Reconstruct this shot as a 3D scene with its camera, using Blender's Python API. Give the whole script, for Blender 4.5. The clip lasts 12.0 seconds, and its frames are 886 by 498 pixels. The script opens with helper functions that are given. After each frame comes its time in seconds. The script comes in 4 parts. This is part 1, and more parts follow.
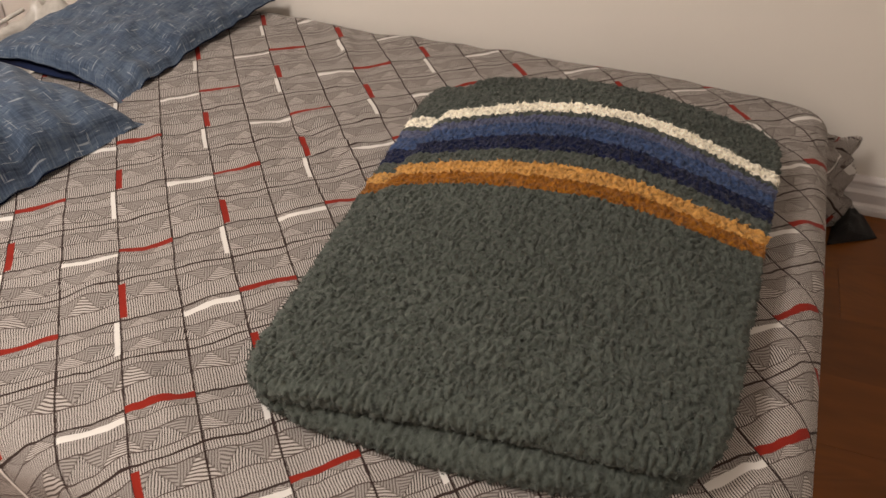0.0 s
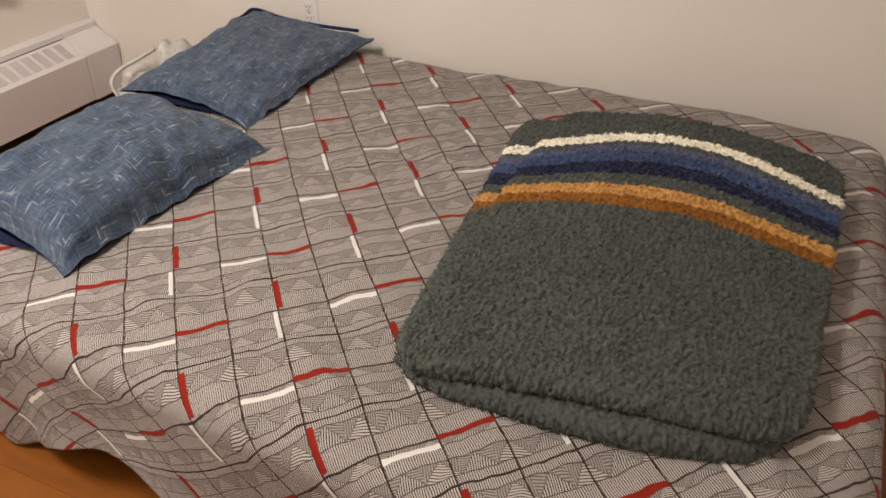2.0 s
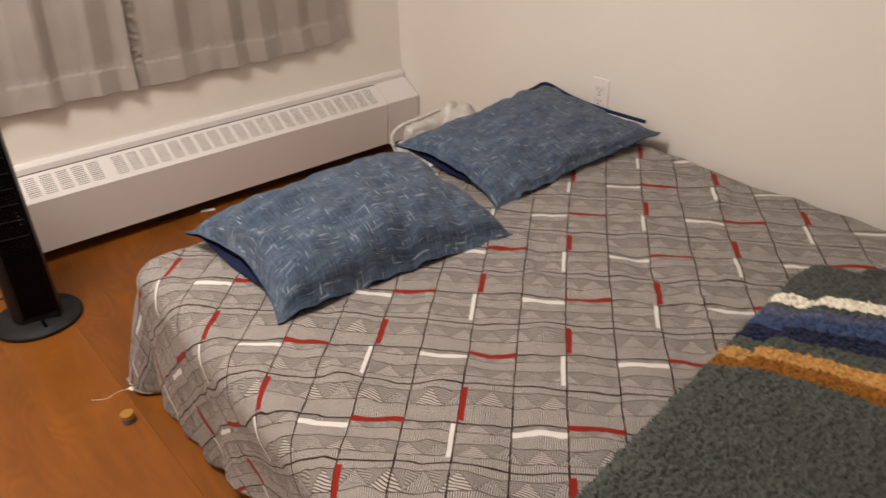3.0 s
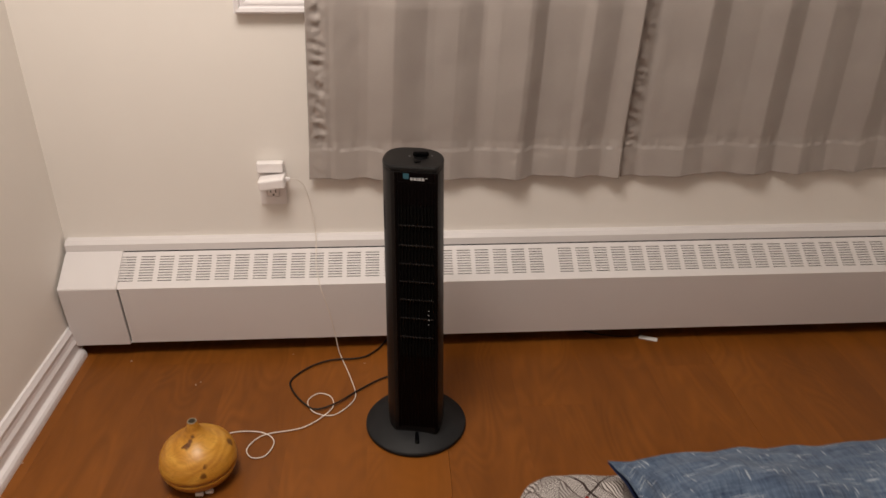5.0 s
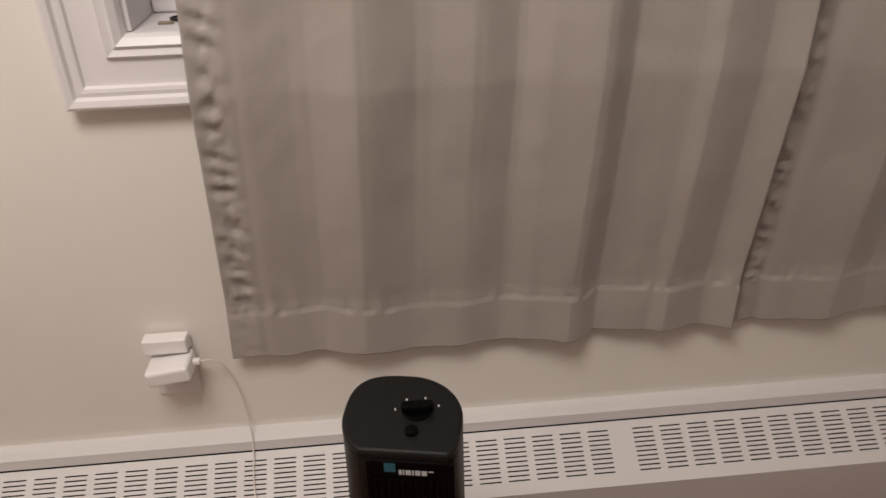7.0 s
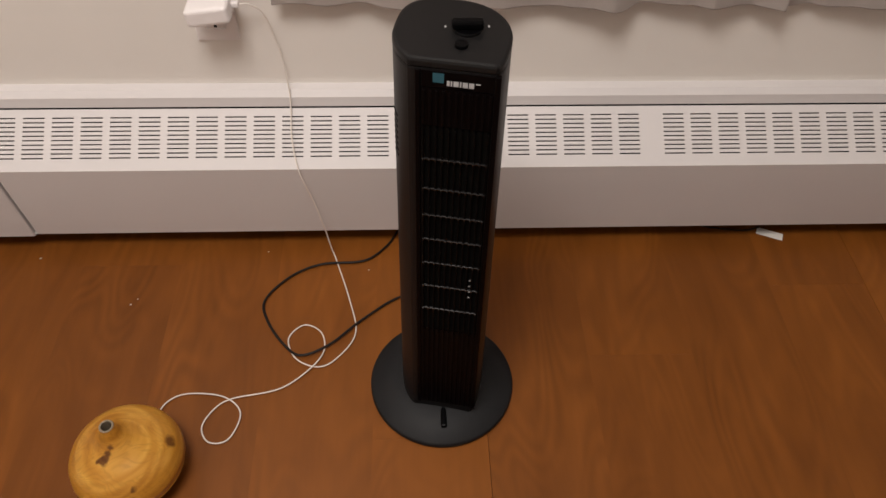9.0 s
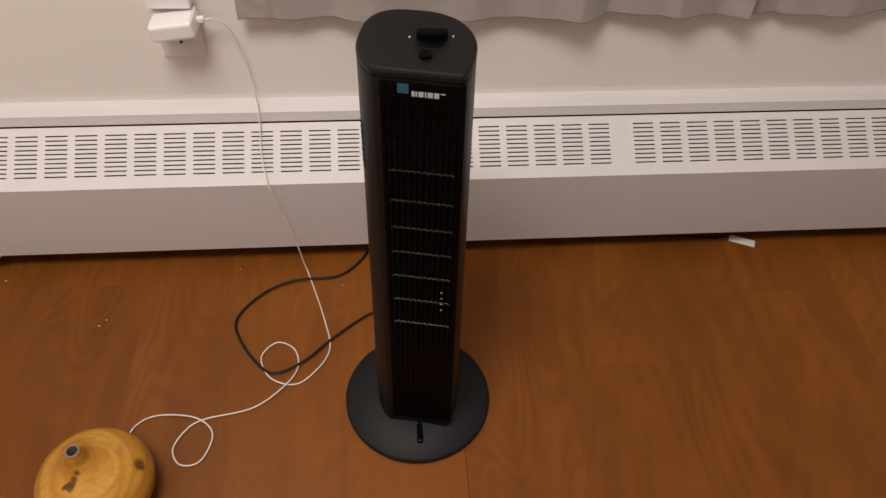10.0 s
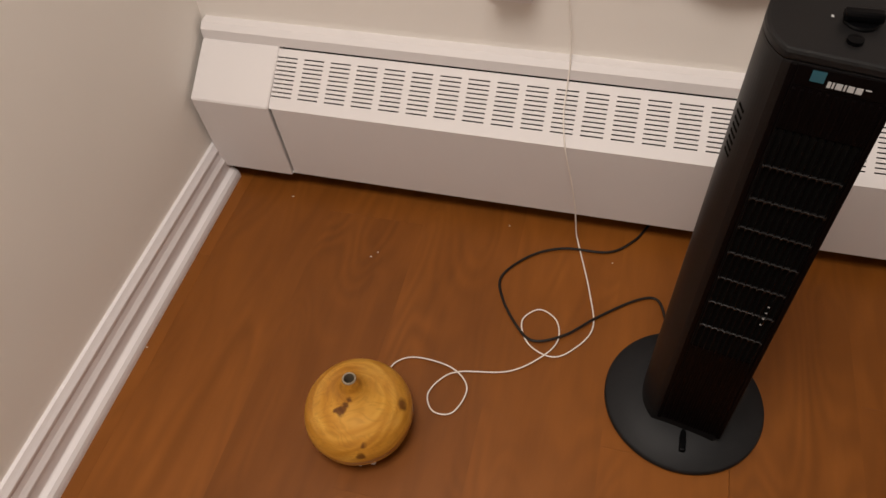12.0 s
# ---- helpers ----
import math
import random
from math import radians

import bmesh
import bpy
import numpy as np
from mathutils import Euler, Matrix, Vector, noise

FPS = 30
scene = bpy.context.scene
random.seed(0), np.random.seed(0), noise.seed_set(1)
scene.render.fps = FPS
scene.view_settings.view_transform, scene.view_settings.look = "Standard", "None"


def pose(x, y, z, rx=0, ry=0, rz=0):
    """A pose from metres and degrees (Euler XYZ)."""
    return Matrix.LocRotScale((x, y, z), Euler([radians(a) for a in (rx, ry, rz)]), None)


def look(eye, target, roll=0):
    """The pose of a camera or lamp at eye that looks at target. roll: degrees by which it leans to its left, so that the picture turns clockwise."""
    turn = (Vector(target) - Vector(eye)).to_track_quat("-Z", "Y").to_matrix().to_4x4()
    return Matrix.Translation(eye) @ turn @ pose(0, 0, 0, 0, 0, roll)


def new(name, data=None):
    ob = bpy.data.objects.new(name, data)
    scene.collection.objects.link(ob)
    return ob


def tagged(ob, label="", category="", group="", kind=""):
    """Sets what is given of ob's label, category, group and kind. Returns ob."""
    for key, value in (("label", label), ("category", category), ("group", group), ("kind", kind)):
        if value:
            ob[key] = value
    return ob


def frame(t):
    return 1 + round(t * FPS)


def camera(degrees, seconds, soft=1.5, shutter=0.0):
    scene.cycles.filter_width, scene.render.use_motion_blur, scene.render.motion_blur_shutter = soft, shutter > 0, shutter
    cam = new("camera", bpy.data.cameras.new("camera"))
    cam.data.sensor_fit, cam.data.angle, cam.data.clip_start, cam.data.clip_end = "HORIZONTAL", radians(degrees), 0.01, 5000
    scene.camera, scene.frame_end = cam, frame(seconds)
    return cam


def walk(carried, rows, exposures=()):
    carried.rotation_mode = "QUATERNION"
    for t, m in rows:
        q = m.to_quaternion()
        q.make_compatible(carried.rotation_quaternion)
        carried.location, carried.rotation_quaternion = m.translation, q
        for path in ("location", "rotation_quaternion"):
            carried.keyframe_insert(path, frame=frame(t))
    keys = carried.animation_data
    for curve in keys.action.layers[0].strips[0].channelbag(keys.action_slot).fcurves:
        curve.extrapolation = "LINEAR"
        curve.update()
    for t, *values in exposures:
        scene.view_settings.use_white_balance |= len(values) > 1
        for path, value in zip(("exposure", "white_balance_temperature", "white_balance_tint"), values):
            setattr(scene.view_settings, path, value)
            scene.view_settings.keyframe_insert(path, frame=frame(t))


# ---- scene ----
cam = camera(62.1, 12.0, shutter=0.2)
PATH = [
    (0, (0.709, -2.654, 1.131), (2.181, -2.053, -0.082), -1.2),
    (0.5, (0.522, -2.599, 1.193), (2.066, -2.128, 0.012), -0.2),
    (1, (0.477, -2.596, 1.211), (2.031, -2.059, 0.073), -1.5),
    (1.5, (0.459, -2.614, 1.213), (2.017, -2.068, 0.085), -1.4),
    (2, (0.485, -2.604, 1.208), (1.972, -1.892, 0.075), -2.0),
    (2.5, (0.571, -2.597, 1.22), (1.94, -1.621, 0.137), -1.7),
    (3, (0.693, -2.574, 1.216), (1.812, -1.238, 0.234), -1.5),
    (3.5, (0.746, -2.468, 1.209), (1.562, -0.893, 0.284), -0.5),
    (3.7, (0.769, -2.39, 1.207), (1.461, -0.748, 0.299), -0.2),
    (5.3, (0.909, -1.682, 1.224), (0.974, 0.093, 0.305), 0.4),
    (5.5, (0.893, -1.573, 1.23), (0.941, 0.204, 0.313), 0.2),
    (6, (0.887, -1.352, 1.218), (0.936, 0.423, 0.299), -0.3),
    (6.5, (0.921, -1.148, 1.23), (0.991, 0.617, 0.292), -0.7),
    (7, (0.934, -0.985, 1.222), (1.075, 0.737, 0.222), -1.5),
    (7.5, (0.89, -0.855, 1.175), (1.152, 0.659, -0.105), -0.5),
    (7.7, (0.885, -0.877, 1.157), (1.113, 0.556, -0.22), 0.6),
    (9.3, (0.894, -1.091, 1.121), (0.961, 0.203, -0.403), 1.5),
    (9.5, (0.894, -1.093, 1.118), (0.972, 0.206, -0.4), 1.3),
    (10, (0.906, -1.072, 1.115), (1.033, 0.252, -0.379), 2.2),
    (10.5, (0.883, -1.066, 1.101), (0.837, 0.248, -0.406), -0.0),
    (11, (0.812, -1.056, 1.08), (0.55, 0.184, -0.467), -1.5),
    (11.5, (0.766, -1.05, 1.071), (0.373, 0.114, -0.507), -3.3),
    (12, (0.745, -1.020, 1.086), (0.374, 0.165, -0.482), -4.6),
]
walk(cam, [(t, look(eye, target, roll)) for t, eye, target, roll in PATH],
     [(0.0, 0.28, 6500, 10), (2.5, 0.24, 6500, 10), (3.1, 0.10, 6500, 10), (3.7, -0.13, 6500, 10), (5.3, -0.34, 6450, 10), (6.5, -0.56, 6350, 10), (7.3, -0.68, 6250, 10),
      (7.7, -0.62, 6200, 10), (9.3, -0.28, 6200, 10), (10.3, -0.27, 6250, 10), (12.0, -0.33, 6400, 10)])

# ---- light ----
world = bpy.data.worlds.new("night")
scene.world = world
world.use_nodes = True
world.node_tree.nodes["Background"].inputs[0].default_value = (0.9, 0.85, 0.8, 1)
world.node_tree.nodes["Background"].inputs[1].default_value = 0.02

lamp_data = bpy.data.lights.new("ceiling_lamp", "AREA")
lamp_data.shape, lamp_data.size, lamp_data.energy, lamp_data.color = "DISK", 0.74, 43, (1.0, 0.905, 0.82)
lamp = new("ceiling_lamp", lamp_data)
lamp.location = (0.56, -1.09, 2.36)

# ---- sizes ----
X1, YF, H = 2.635, -3.17, 2.42        # room: x 0..X1, y YF..0, height H


# ---- materials ----
class Nodes:
    def __init__(self, name, rough=0.6, metal=0.0, spec=0.5):
        self.mat = bpy.data.materials.new(name)
        self.mat.use_nodes = True
        self.nt = self.mat.node_tree
        self.bsdf = self.nt.nodes["Principled BSDF"]
        self.bsdf.inputs["Roughness"].default_value = rough
        self.bsdf.inputs["Metallic"].default_value = metal
        self.bsdf.inputs["Specular IOR Level"].default_value = spec

    def put(self, socket, v):
        if isinstance(v, bpy.types.NodeSocket):
            self.nt.links.new(v, socket)
        elif v is not None:
            socket.default_value = v

    def m(self, op, a, b=None, c=None):
        n = self.nt.nodes.new("ShaderNodeMath")
        n.operation = op
        for s, v in zip(n.inputs, (a, b, c)):
            self.put(s, v)
        return n.outputs[0]

    def band(self, v, lo, hi):
        return self.m("MULTIPLY", self.m("GREATER_THAN", v, lo), self.m("LESS_THAN", v, hi))

    def coord(self, kind="Object"):
        return self.nt.nodes.new("ShaderNodeTexCoord").outputs[kind]

    def scaled(self, vec, s):
        n = self.nt.nodes.new("ShaderNodeMapping")
        self.put(n.inputs["Vector"], vec)
        n.inputs["Scale"].default_value = s
        return n.outputs[0]

    def split(self, vec):
        n = self.nt.nodes.new("ShaderNodeSeparateXYZ")
        self.put(n.inputs[0], vec)
        return n.outputs

    def noise(self, vec, scale, detail=3.0, rough=0.5, dist=0.0):
        n = self.nt.nodes.new("ShaderNodeTexNoise")
        self.put(n.inputs["Vector"], vec)
        n.inputs["Scale"].default_value = scale
        n.inputs["Detail"].default_value = detail
        n.inputs["Roughness"].default_value = rough
        n.inputs["Distortion"].default_value = dist
        return n.outputs["Fac"]

    def ramp(self, fac, stops, hard=False):
        n = self.nt.nodes.new("ShaderNodeValToRGB")
        self.put(n.inputs[0], fac)
        e = n.color_ramp.elements
        n.color_ramp.interpolation = "CONSTANT" if hard else "LINEAR"
        while len(e) < len(stops):
            e.new(0.5)
        for el, (p, c) in zip(e, stops):
            el.position, el.color = p, (*c, 1)
        return n.outputs[0]

    def mix(self, fac, a, b, mode="MIX"):
        n = self.nt.nodes.new("ShaderNodeMix")
        n.data_type, n.blend_type = "RGBA", mode
        self.put(n.inputs[0], fac)
        for s, v in ((n.inputs[6], a), (n.inputs[7], b)):
            self.put(s, (*v, 1) if isinstance(v, tuple) else v)
        return n.outputs[2]

    def bump(self, height, strength=0.3, dist=0.002):
        n = self.nt.nodes.new("ShaderNodeBump")
        self.put(n.inputs["Height"], height)
        n.inputs["Strength"].default_value, n.inputs["Distance"].default_value = strength, dist
        self.nt.links.new(n.outputs[0], self.bsdf.inputs["Normal"])

    def color(self, c):
        self.put(self.bsdf.inputs["Base Color"], (*c, 1) if isinstance(c, tuple) else c)
        return self


def plain(name, c, rough=0.6, metal=0.0, spec=0.5, var=0.12, scale=30, bump=0.0):
    """A painted or moulded surface with faint mottling at two scales."""
    n = Nodes(name, rough, metal, spec)
    o = n.coord()
    f = n.m("ADD", n.m("MULTIPLY", n.noise(o, scale, 4), 0.5), n.m("MULTIPLY", n.noise(o, scale * 0.12, 3), 0.5))
    lo, hi = tuple(v * (1 - var) for v in c), tuple(min(1, v * (1 + var)) for v in c)
    n.color(n.ramp(f, [(0.3, lo), (0.7, hi)]))
    if bump:
        n.bump(n.noise(o, scale * 12, 2), bump, 0.001)
    return n.mat


MAT_WALL = plain("wall_paint", (0.812, 0.769, 0.717), 0.75, spec=0.25, var=0.035, scale=3, bump=0.06)
MAT_CEIL = plain("ceiling_paint", (0.84, 0.82, 0.78), 0.9, spec=0.2, var=0.03, scale=4)
MAT_TRIM = plain("trim_paint", (0.78, 0.745, 0.75), 0.35, var=0.03, scale=6, bump=0.02)
MAT_HEATER = plain("heater_enamel", (0.73, 0.697, 0.690), 0.55, spec=0.3, var=0.03, scale=5, bump=0.02)
# near-black put wherever gaps and hollows should read as unlit
MAT_DARK = plain("unlit_black", (0.004, 0.0035, 0.003), 0.95, spec=0.05)
MAT_PLASTIC = plain("white_plastic", (0.84, 0.80, 0.79), 0.4, var=0.03)
MAT_CORD = plain("white_cord", (0.78, 0.72, 0.66), 0.6, var=0.05)
MAT_BLACKCORD = plain("black_cord", (0.009, 0.007, 0.006), 0.5, spec=0.3)
MAT_FAN = plain("fan_plastic", (0.0050, 0.0048, 0.0050), 0.45, spec=0.32, var=0.1, scale=60, bump=0.05)
MAT_FANBASE = plain("fan_base_plastic", (0.0085, 0.0088, 0.0098), 0.6, spec=0.3, var=0.1, scale=60, bump=0.05)
MAT_FANDARK = plain("fan_grille_plastic", (0.0016, 0.0016, 0.0019), 0.3, spec=0.09)
# rungs lighter than the slats; their glints are put into the colour
MAT_FANRUNG = plain("fan_rung_plastic", (0.007, 0.0065, 0.0065), 0.3, spec=0.5)
MAT_FANGLOSS = plain("fan_front_plastic", (0.0022, 0.0013, 0.0014), 0.4, spec=0.07)
MAT_TEAL = plain("teal_print", (0.018, 0.085, 0.115), 0.5)
MAT_PRINT_GLINT = plain("white_print_and_glint", (0.42, 0.42, 0.42), 0.5)
MAT_NAVY = plain("navy_cotton", (0.012, 0.022, 0.07), 0.9, spec=0.2, bump=0.2)
MAT_PLUG = plain("dark_slot", (0.05, 0.045, 0.04), 0.6)
MAT_BLACKBAG = plain("black_fabric", (0.012, 0.011, 0.011), 0.8, bump=0.3)
MAT_GOLD = plain("gold_lid", (0.55, 0.30, 0.08), 0.35, 0.6)
MAT_BLUEJAR = plain("blue_grey_jar", (0.12, 0.15, 0.20), 0.3)
MAT_RING = plain("black_elastic", (0.015, 0.013, 0.012), 0.7)
MAT_GREYBIT = plain("grey_metal", (0.24, 0.19, 0.13), 0.5, 0.1)
MAT_PAPER = plain("white_paper", (0.75, 0.72, 0.68), 0.8, var=0.06)
MAT_MATTRESS = plain("mattress_ticking", (0.6, 0.57, 0.53), 0.9, var=0.05)


def floor_material():
    n = Nodes("laminate_planks", 0.38, spec=0.26)
    info = n.nt.nodes.new("ShaderNodeObjectInfo")
    shift = n.nt.nodes.new("ShaderNodeVectorMath")
    shift.operation = "ADD"
    n.put(shift.inputs[0], n.coord())
    comb = n.nt.nodes.new("ShaderNodeCombineXYZ")
    n.put(comb.inputs[0], n.m("MULTIPLY", info.outputs["Random"], 37.0))
    n.put(comb.inputs[1], n.m("MULTIPLY", info.outputs["Random"], 91.0))
    n.put(shift.inputs[1], comb.outputs[0])
    v = shift.outputs[0]
    grain = n.noise(n.scaled(v, (7, 1.3, 1)), 3.0, 5, 0.5, 0.6)
    fine = n.noise(n.scaled(v, (60, 3, 1)), 3.0, 3, 0.5)
    cath = n.noise(n.scaled(v, (5.0, 1.5, 1)), 1.6, 1, 0.4, 0.5)
    rings = n.m("MULTIPLY", n.m("ADD", n.m("SINE", n.m("MULTIPLY", cath, 75.0)), 1.0), 0.5)
    f = n.m("ADD", n.m("ADD", n.m("ADD", 0.11, n.m("MULTIPLY", grain, 0.45)), n.m("MULTIPLY", fine, 0.06)), n.m("MULTIPLY", n.m("MULTIPLY", rings, n.m("MAXIMUM", n.m("SUBTRACT", n.noise(n.scaled(v, (6, 3, 1)), 1.0, 2), 0.38), 0.0)), 0.42))
    f = n.m("ADD", f, n.m("MULTIPLY", n.m("SUBTRACT", info.outputs["Random"], 0.5), 0.15))
    f = n.m("ADD", f, n.m("MULTIPLY", n.m("SUBTRACT", n.noise(v, 2.5, 3), 0.5), 0.35))
    n.color(n.ramp(f, [(0.2, (0.146, 0.046, 0.0066)), (0.5, (0.226, 0.073, 0.0100)), (0.8, (0.300, 0.106, 0.0150))]))
    n.put(n.bsdf.inputs["Roughness"], n.m("ADD", 0.30, n.m("MULTIPLY", grain, 0.2)))
    n.bump(fine, 0.06, 0.0006)
    return n.mat


def cover_material():
    """Woven print: a skewed grid of brown lines with red and white dashes, hatched bands and triangles."""
    n = Nodes("printed_cotton", 0.85, spec=0.2)
    a0, b0, _ = n.split(n.coord("UV"))
    o = n.coord()
    wob = n.m("MULTIPLY", n.m("SUBTRACT", n.noise(o, 7.0, 2), 0.5), 0.16)
    wob2 = n.m("MULTIPLY", n.m("SUBTRACT", n.noise(n.scaled(o, (1.3, 1.7, 1)), 9.0, 2), 0.5), 0.075)
    a, b = n.m("ADD", a0, n.m("MULTIPLY", wob, 0.35)), n.m("ADD", b0, wob2)
    col = n.m("FLOOR", a)
    fa = n.m("FRACT", a)
    white_col = n.m("FLOORED_MODULO", col, 2.0)
    red_col = n.m("SUBTRACT", 1.0, white_col)
    pair = n.m("FLOORED_MODULO", n.m("FLOOR", n.m("MULTIPLY", n.m("SUBTRACT", a, 1.0), 0.5)), 2.0)
    s = n.m("MULTIPLY", n.m("SUBTRACT", 1.0, pair), 0.5)
    bs = n.m("FRACT", n.m("ADD", n.m("ADD", b, s), 0.1))       # 0.1 is the red dash
    red_h = n.m("MULTIPLY", red_col, n.band(bs, 0.083, 0.117))
    red_v = n.m("MULTIPLY", n.m("MULTIPLY", red_col, n.m("LESS_THAN", fa, 0.125)), n.band(bs, 0.375, 0.587))
    white_h = n.m("MULTIPLY", white_col, n.band(bs, 0.130, 0.160))
    white_v = n.m("MULTIPLY", n.m("MULTIPLY", white_col, n.m("GREATER_THAN", fa, 0.895)), n.band(bs, 0.605, 0.82))
    line_v = n.m("LESS_THAN", n.m("ABSOLUTE", n.m("SUBTRACT", a, n.m("ROUND", a))), 0.0165)
    b4 = n.m("MULTIPLY", b, 4.0)
    q = n.m("FRACT", b4)
    odd_row = n.m("FLOORED_MODULO", n.m("FLOOR", b4), 2.0)
    even_row = n.m("SUBTRACT", 1.0, odd_row)
    line_h = n.m("ADD", n.m("LESS_THAN", q, 0.024), n.m("GREATER_THAN", q, 0.984))
    # two kinds of row: triangles, tall bars, triangles, short bars; or short bars, triangles, tall bars
    bar_zone = n.m("ADD", n.m("MULTIPLY", even_row, n.m("ADD", n.band(q, 0.23, 0.49), n.band(q, 0.83, 1.0))),
                   n.m("MULTIPLY", odd_row, n.m("ADD", n.band(q, 0.0, 0.18), n.band(q, 0.58, 1.0))))
    thin = n.m("ADD", n.m("MULTIPLY", even_row, n.m("ADD", n.m("ADD", n.band(q, 0.212, 0.232), n.band(q, 0.488, 0.508)), n.band(q, 0.812, 0.832))),
               n.m("MULTIPLY", odd_row, n.m("ADD", n.band(q, 0.178, 0.198), n.band(q, 0.562, 0.582))))
    lo = n.m("ADD", n.m("MULTIPLY", odd_row, 0.19), n.m("MULTIPLY", n.m("MULTIPLY", even_row, n.m("GREATER_THAN", q, 0.36)), 0.50))
    tall = n.m("ADD", 0.22, n.m("ADD", n.m("MULTIPLY", odd_row, 0.15), n.m("MULTIPLY", n.m("MULTIPLY", even_row, n.m("GREATER_THAN", q, 0.36)), 0.09)))
    aw = n.m("ADD", a, n.m("MULTIPLY", n.m("SUBTRACT", n.noise(o, 45.0, 1), 0.5), 0.05))
    bars = n.m("GREATER_THAN", n.m("SINE", n.m("MULTIPLY", aw, 2 * math.pi * 25)), -0.22)
    qq = n.m("DIVIDE", n.m("SUBTRACT", q, lo), tall)
    saw = n.m("ADD", n.m("MULTIPLY", aw, 1.7), n.m("MULTIPLY", n.m("FLOOR", n.m("MULTIPLY", b, 4.0)), 0.37))
    zig = n.m("ABSOLUTE", n.m("SUBTRACT", n.m("MULTIPLY", n.m("FRACT", saw), 2.0), 1.0))
    odd = n.m("FLOORED_MODULO", n.m("FLOOR", saw), 2.0)
    even = n.m("SUBTRACT", 1.0, odd)
    lower = n.m("LESS_THAN", zig, qq)
    slant = n.m("MULTIPLY", qq, 7.0)
    hatch1 = n.m("GREATER_THAN", n.m("SINE", n.m("ADD", n.m("MULTIPLY", aw, 150.0), n.m("MULTIPLY", slant, 1.4))), -0.15)
    hatch2 = n.m("GREATER_THAN", n.m("SINE", n.m("SUBTRACT", n.m("MULTIPLY", qq, 42.0), n.m("MULTIPLY", aw, 30.0))), -0.25)
    light, dark, plain_c = (0.475, 0.438, 0.413), (0.022, 0.015, 0.013), (0.315, 0.289, 0.273)
    inked = n.mix(odd, n.mix(hatch1, dark, light), n.mix(hatch2, (0.09, 0.07, 0.062), light))
    sparse = n.m("SUBTRACT", 1.0, n.m("ADD", n.m("MULTIPLY", even, hatch2), n.m("MULTIPLY", odd, hatch1)))
    upper_c = n.mix(sparse, plain_c, (0.12, 0.10, 0.092))
    tri = n.mix(lower, upper_c, inked)
    edge = n.m("LESS_THAN", n.m("ABSOLUTE", n.m("SUBTRACT", zig, qq)), 0.05)
    tri = n.mix(n.m("MULTIPLY", edge, 0.5), tri, (0.085, 0.068, 0.06))
    c = n.mix(bar_zone, tri, n.mix(bars, (0.050, 0.038, 0.034), light))
    c = n.mix(n.m("MULTIPLY", thin, 0.9), c, (0.06, 0.04, 0.035))
    c = n.mix(n.m("MINIMUM", line_h, 1.0), c, (0.032, 0.018, 0.015))
    white = n.m("MINIMUM", n.m("ADD", white_h, white_v), 1.0)
    c = n.mix(white, c, (0.70, 0.675, 0.65))
    c = n.mix(line_v, c, (0.028, 0.015, 0.013))
    red = n.m("MINIMUM", n.m("ADD", red_h, red_v), 1.0)
    c = n.mix(red, c, n.mix(n.noise(o, 60, 2), (0.200, 0.011, 0.005), (0.265, 0.018, 0.008)))
    n.color(c)
    n.put(n.bsdf.inputs["Sheen Weight"], 0.03)
    weave = n.m("ADD", n.noise(n.scaled(o, (1, 1, 1)), 900, 1), n.m("MULTIPLY", n.noise(o, 28.0, 3), 2.5))
    n.bump(weave, 0.35, 0.003)
    return n.mat


def sherpa_material():
    n = Nodes("sherpa_pile", 1.0, spec=0.05)
    u, v, _ = n.split(n.coord("UV"))
    o = n.coord()
    uu = n.m("ADD", u, n.m("MULTIPLY", n.m("SUBTRACT", n.noise(o, 80, 2), 0.5), 0.006))
    g = (0.067, 0.078, 0.068)
    stripes = n.ramp(uu, [(0.0, g), (0.527, (0.24, 0.088, 0.006)), (0.564, (0.50, 0.262, 0.070)), (0.605, g), (0.648, (0.004, 0.008, 0.040)),
                          (0.702, (0.036, 0.064, 0.15)), (0.752, (0.085, 0.097, 0.165)), (0.783, g), (0.801, (0.90, 0.85, 0.72)), (0.848, g)], hard=True)
    # dark pits between curls and bright tips are painted into the colour
    tuft = n.m("ADD", n.m("MULTIPLY", n.noise(o, 130, 2, 0.5), 0.7), n.m("MULTIPLY", n.noise(o, 350, 2, 0.5), 0.3))
    pit_shade = n.ramp(tuft, [(0.34, (0.42, 0.42, 0.42)), (0.46, (0.95, 0.95, 0.95)), (0.64, (1.3, 1.3, 1.3))])
    wide = n.ramp(n.noise(o, 6.0, 3), [(0.35, (0.90, 0.90, 0.90)), (0.65, (1.08, 1.08, 1.08))])
    n.color(n.mix(1.0, n.mix(1.0, stripes, pit_shade, "MULTIPLY"), wide, "MULTIPLY"))
    n.put(n.bsdf.inputs["Sheen Weight"], 0.12)
    n.put(n.bsdf.inputs["Sheen Roughness"], 0.6)
    n.bump(n.m("ADD", n.noise(o, 220, 3, 0.6, 1.0), n.noise(o, 600, 2)), 0.5, 0.003)
    return n.mat


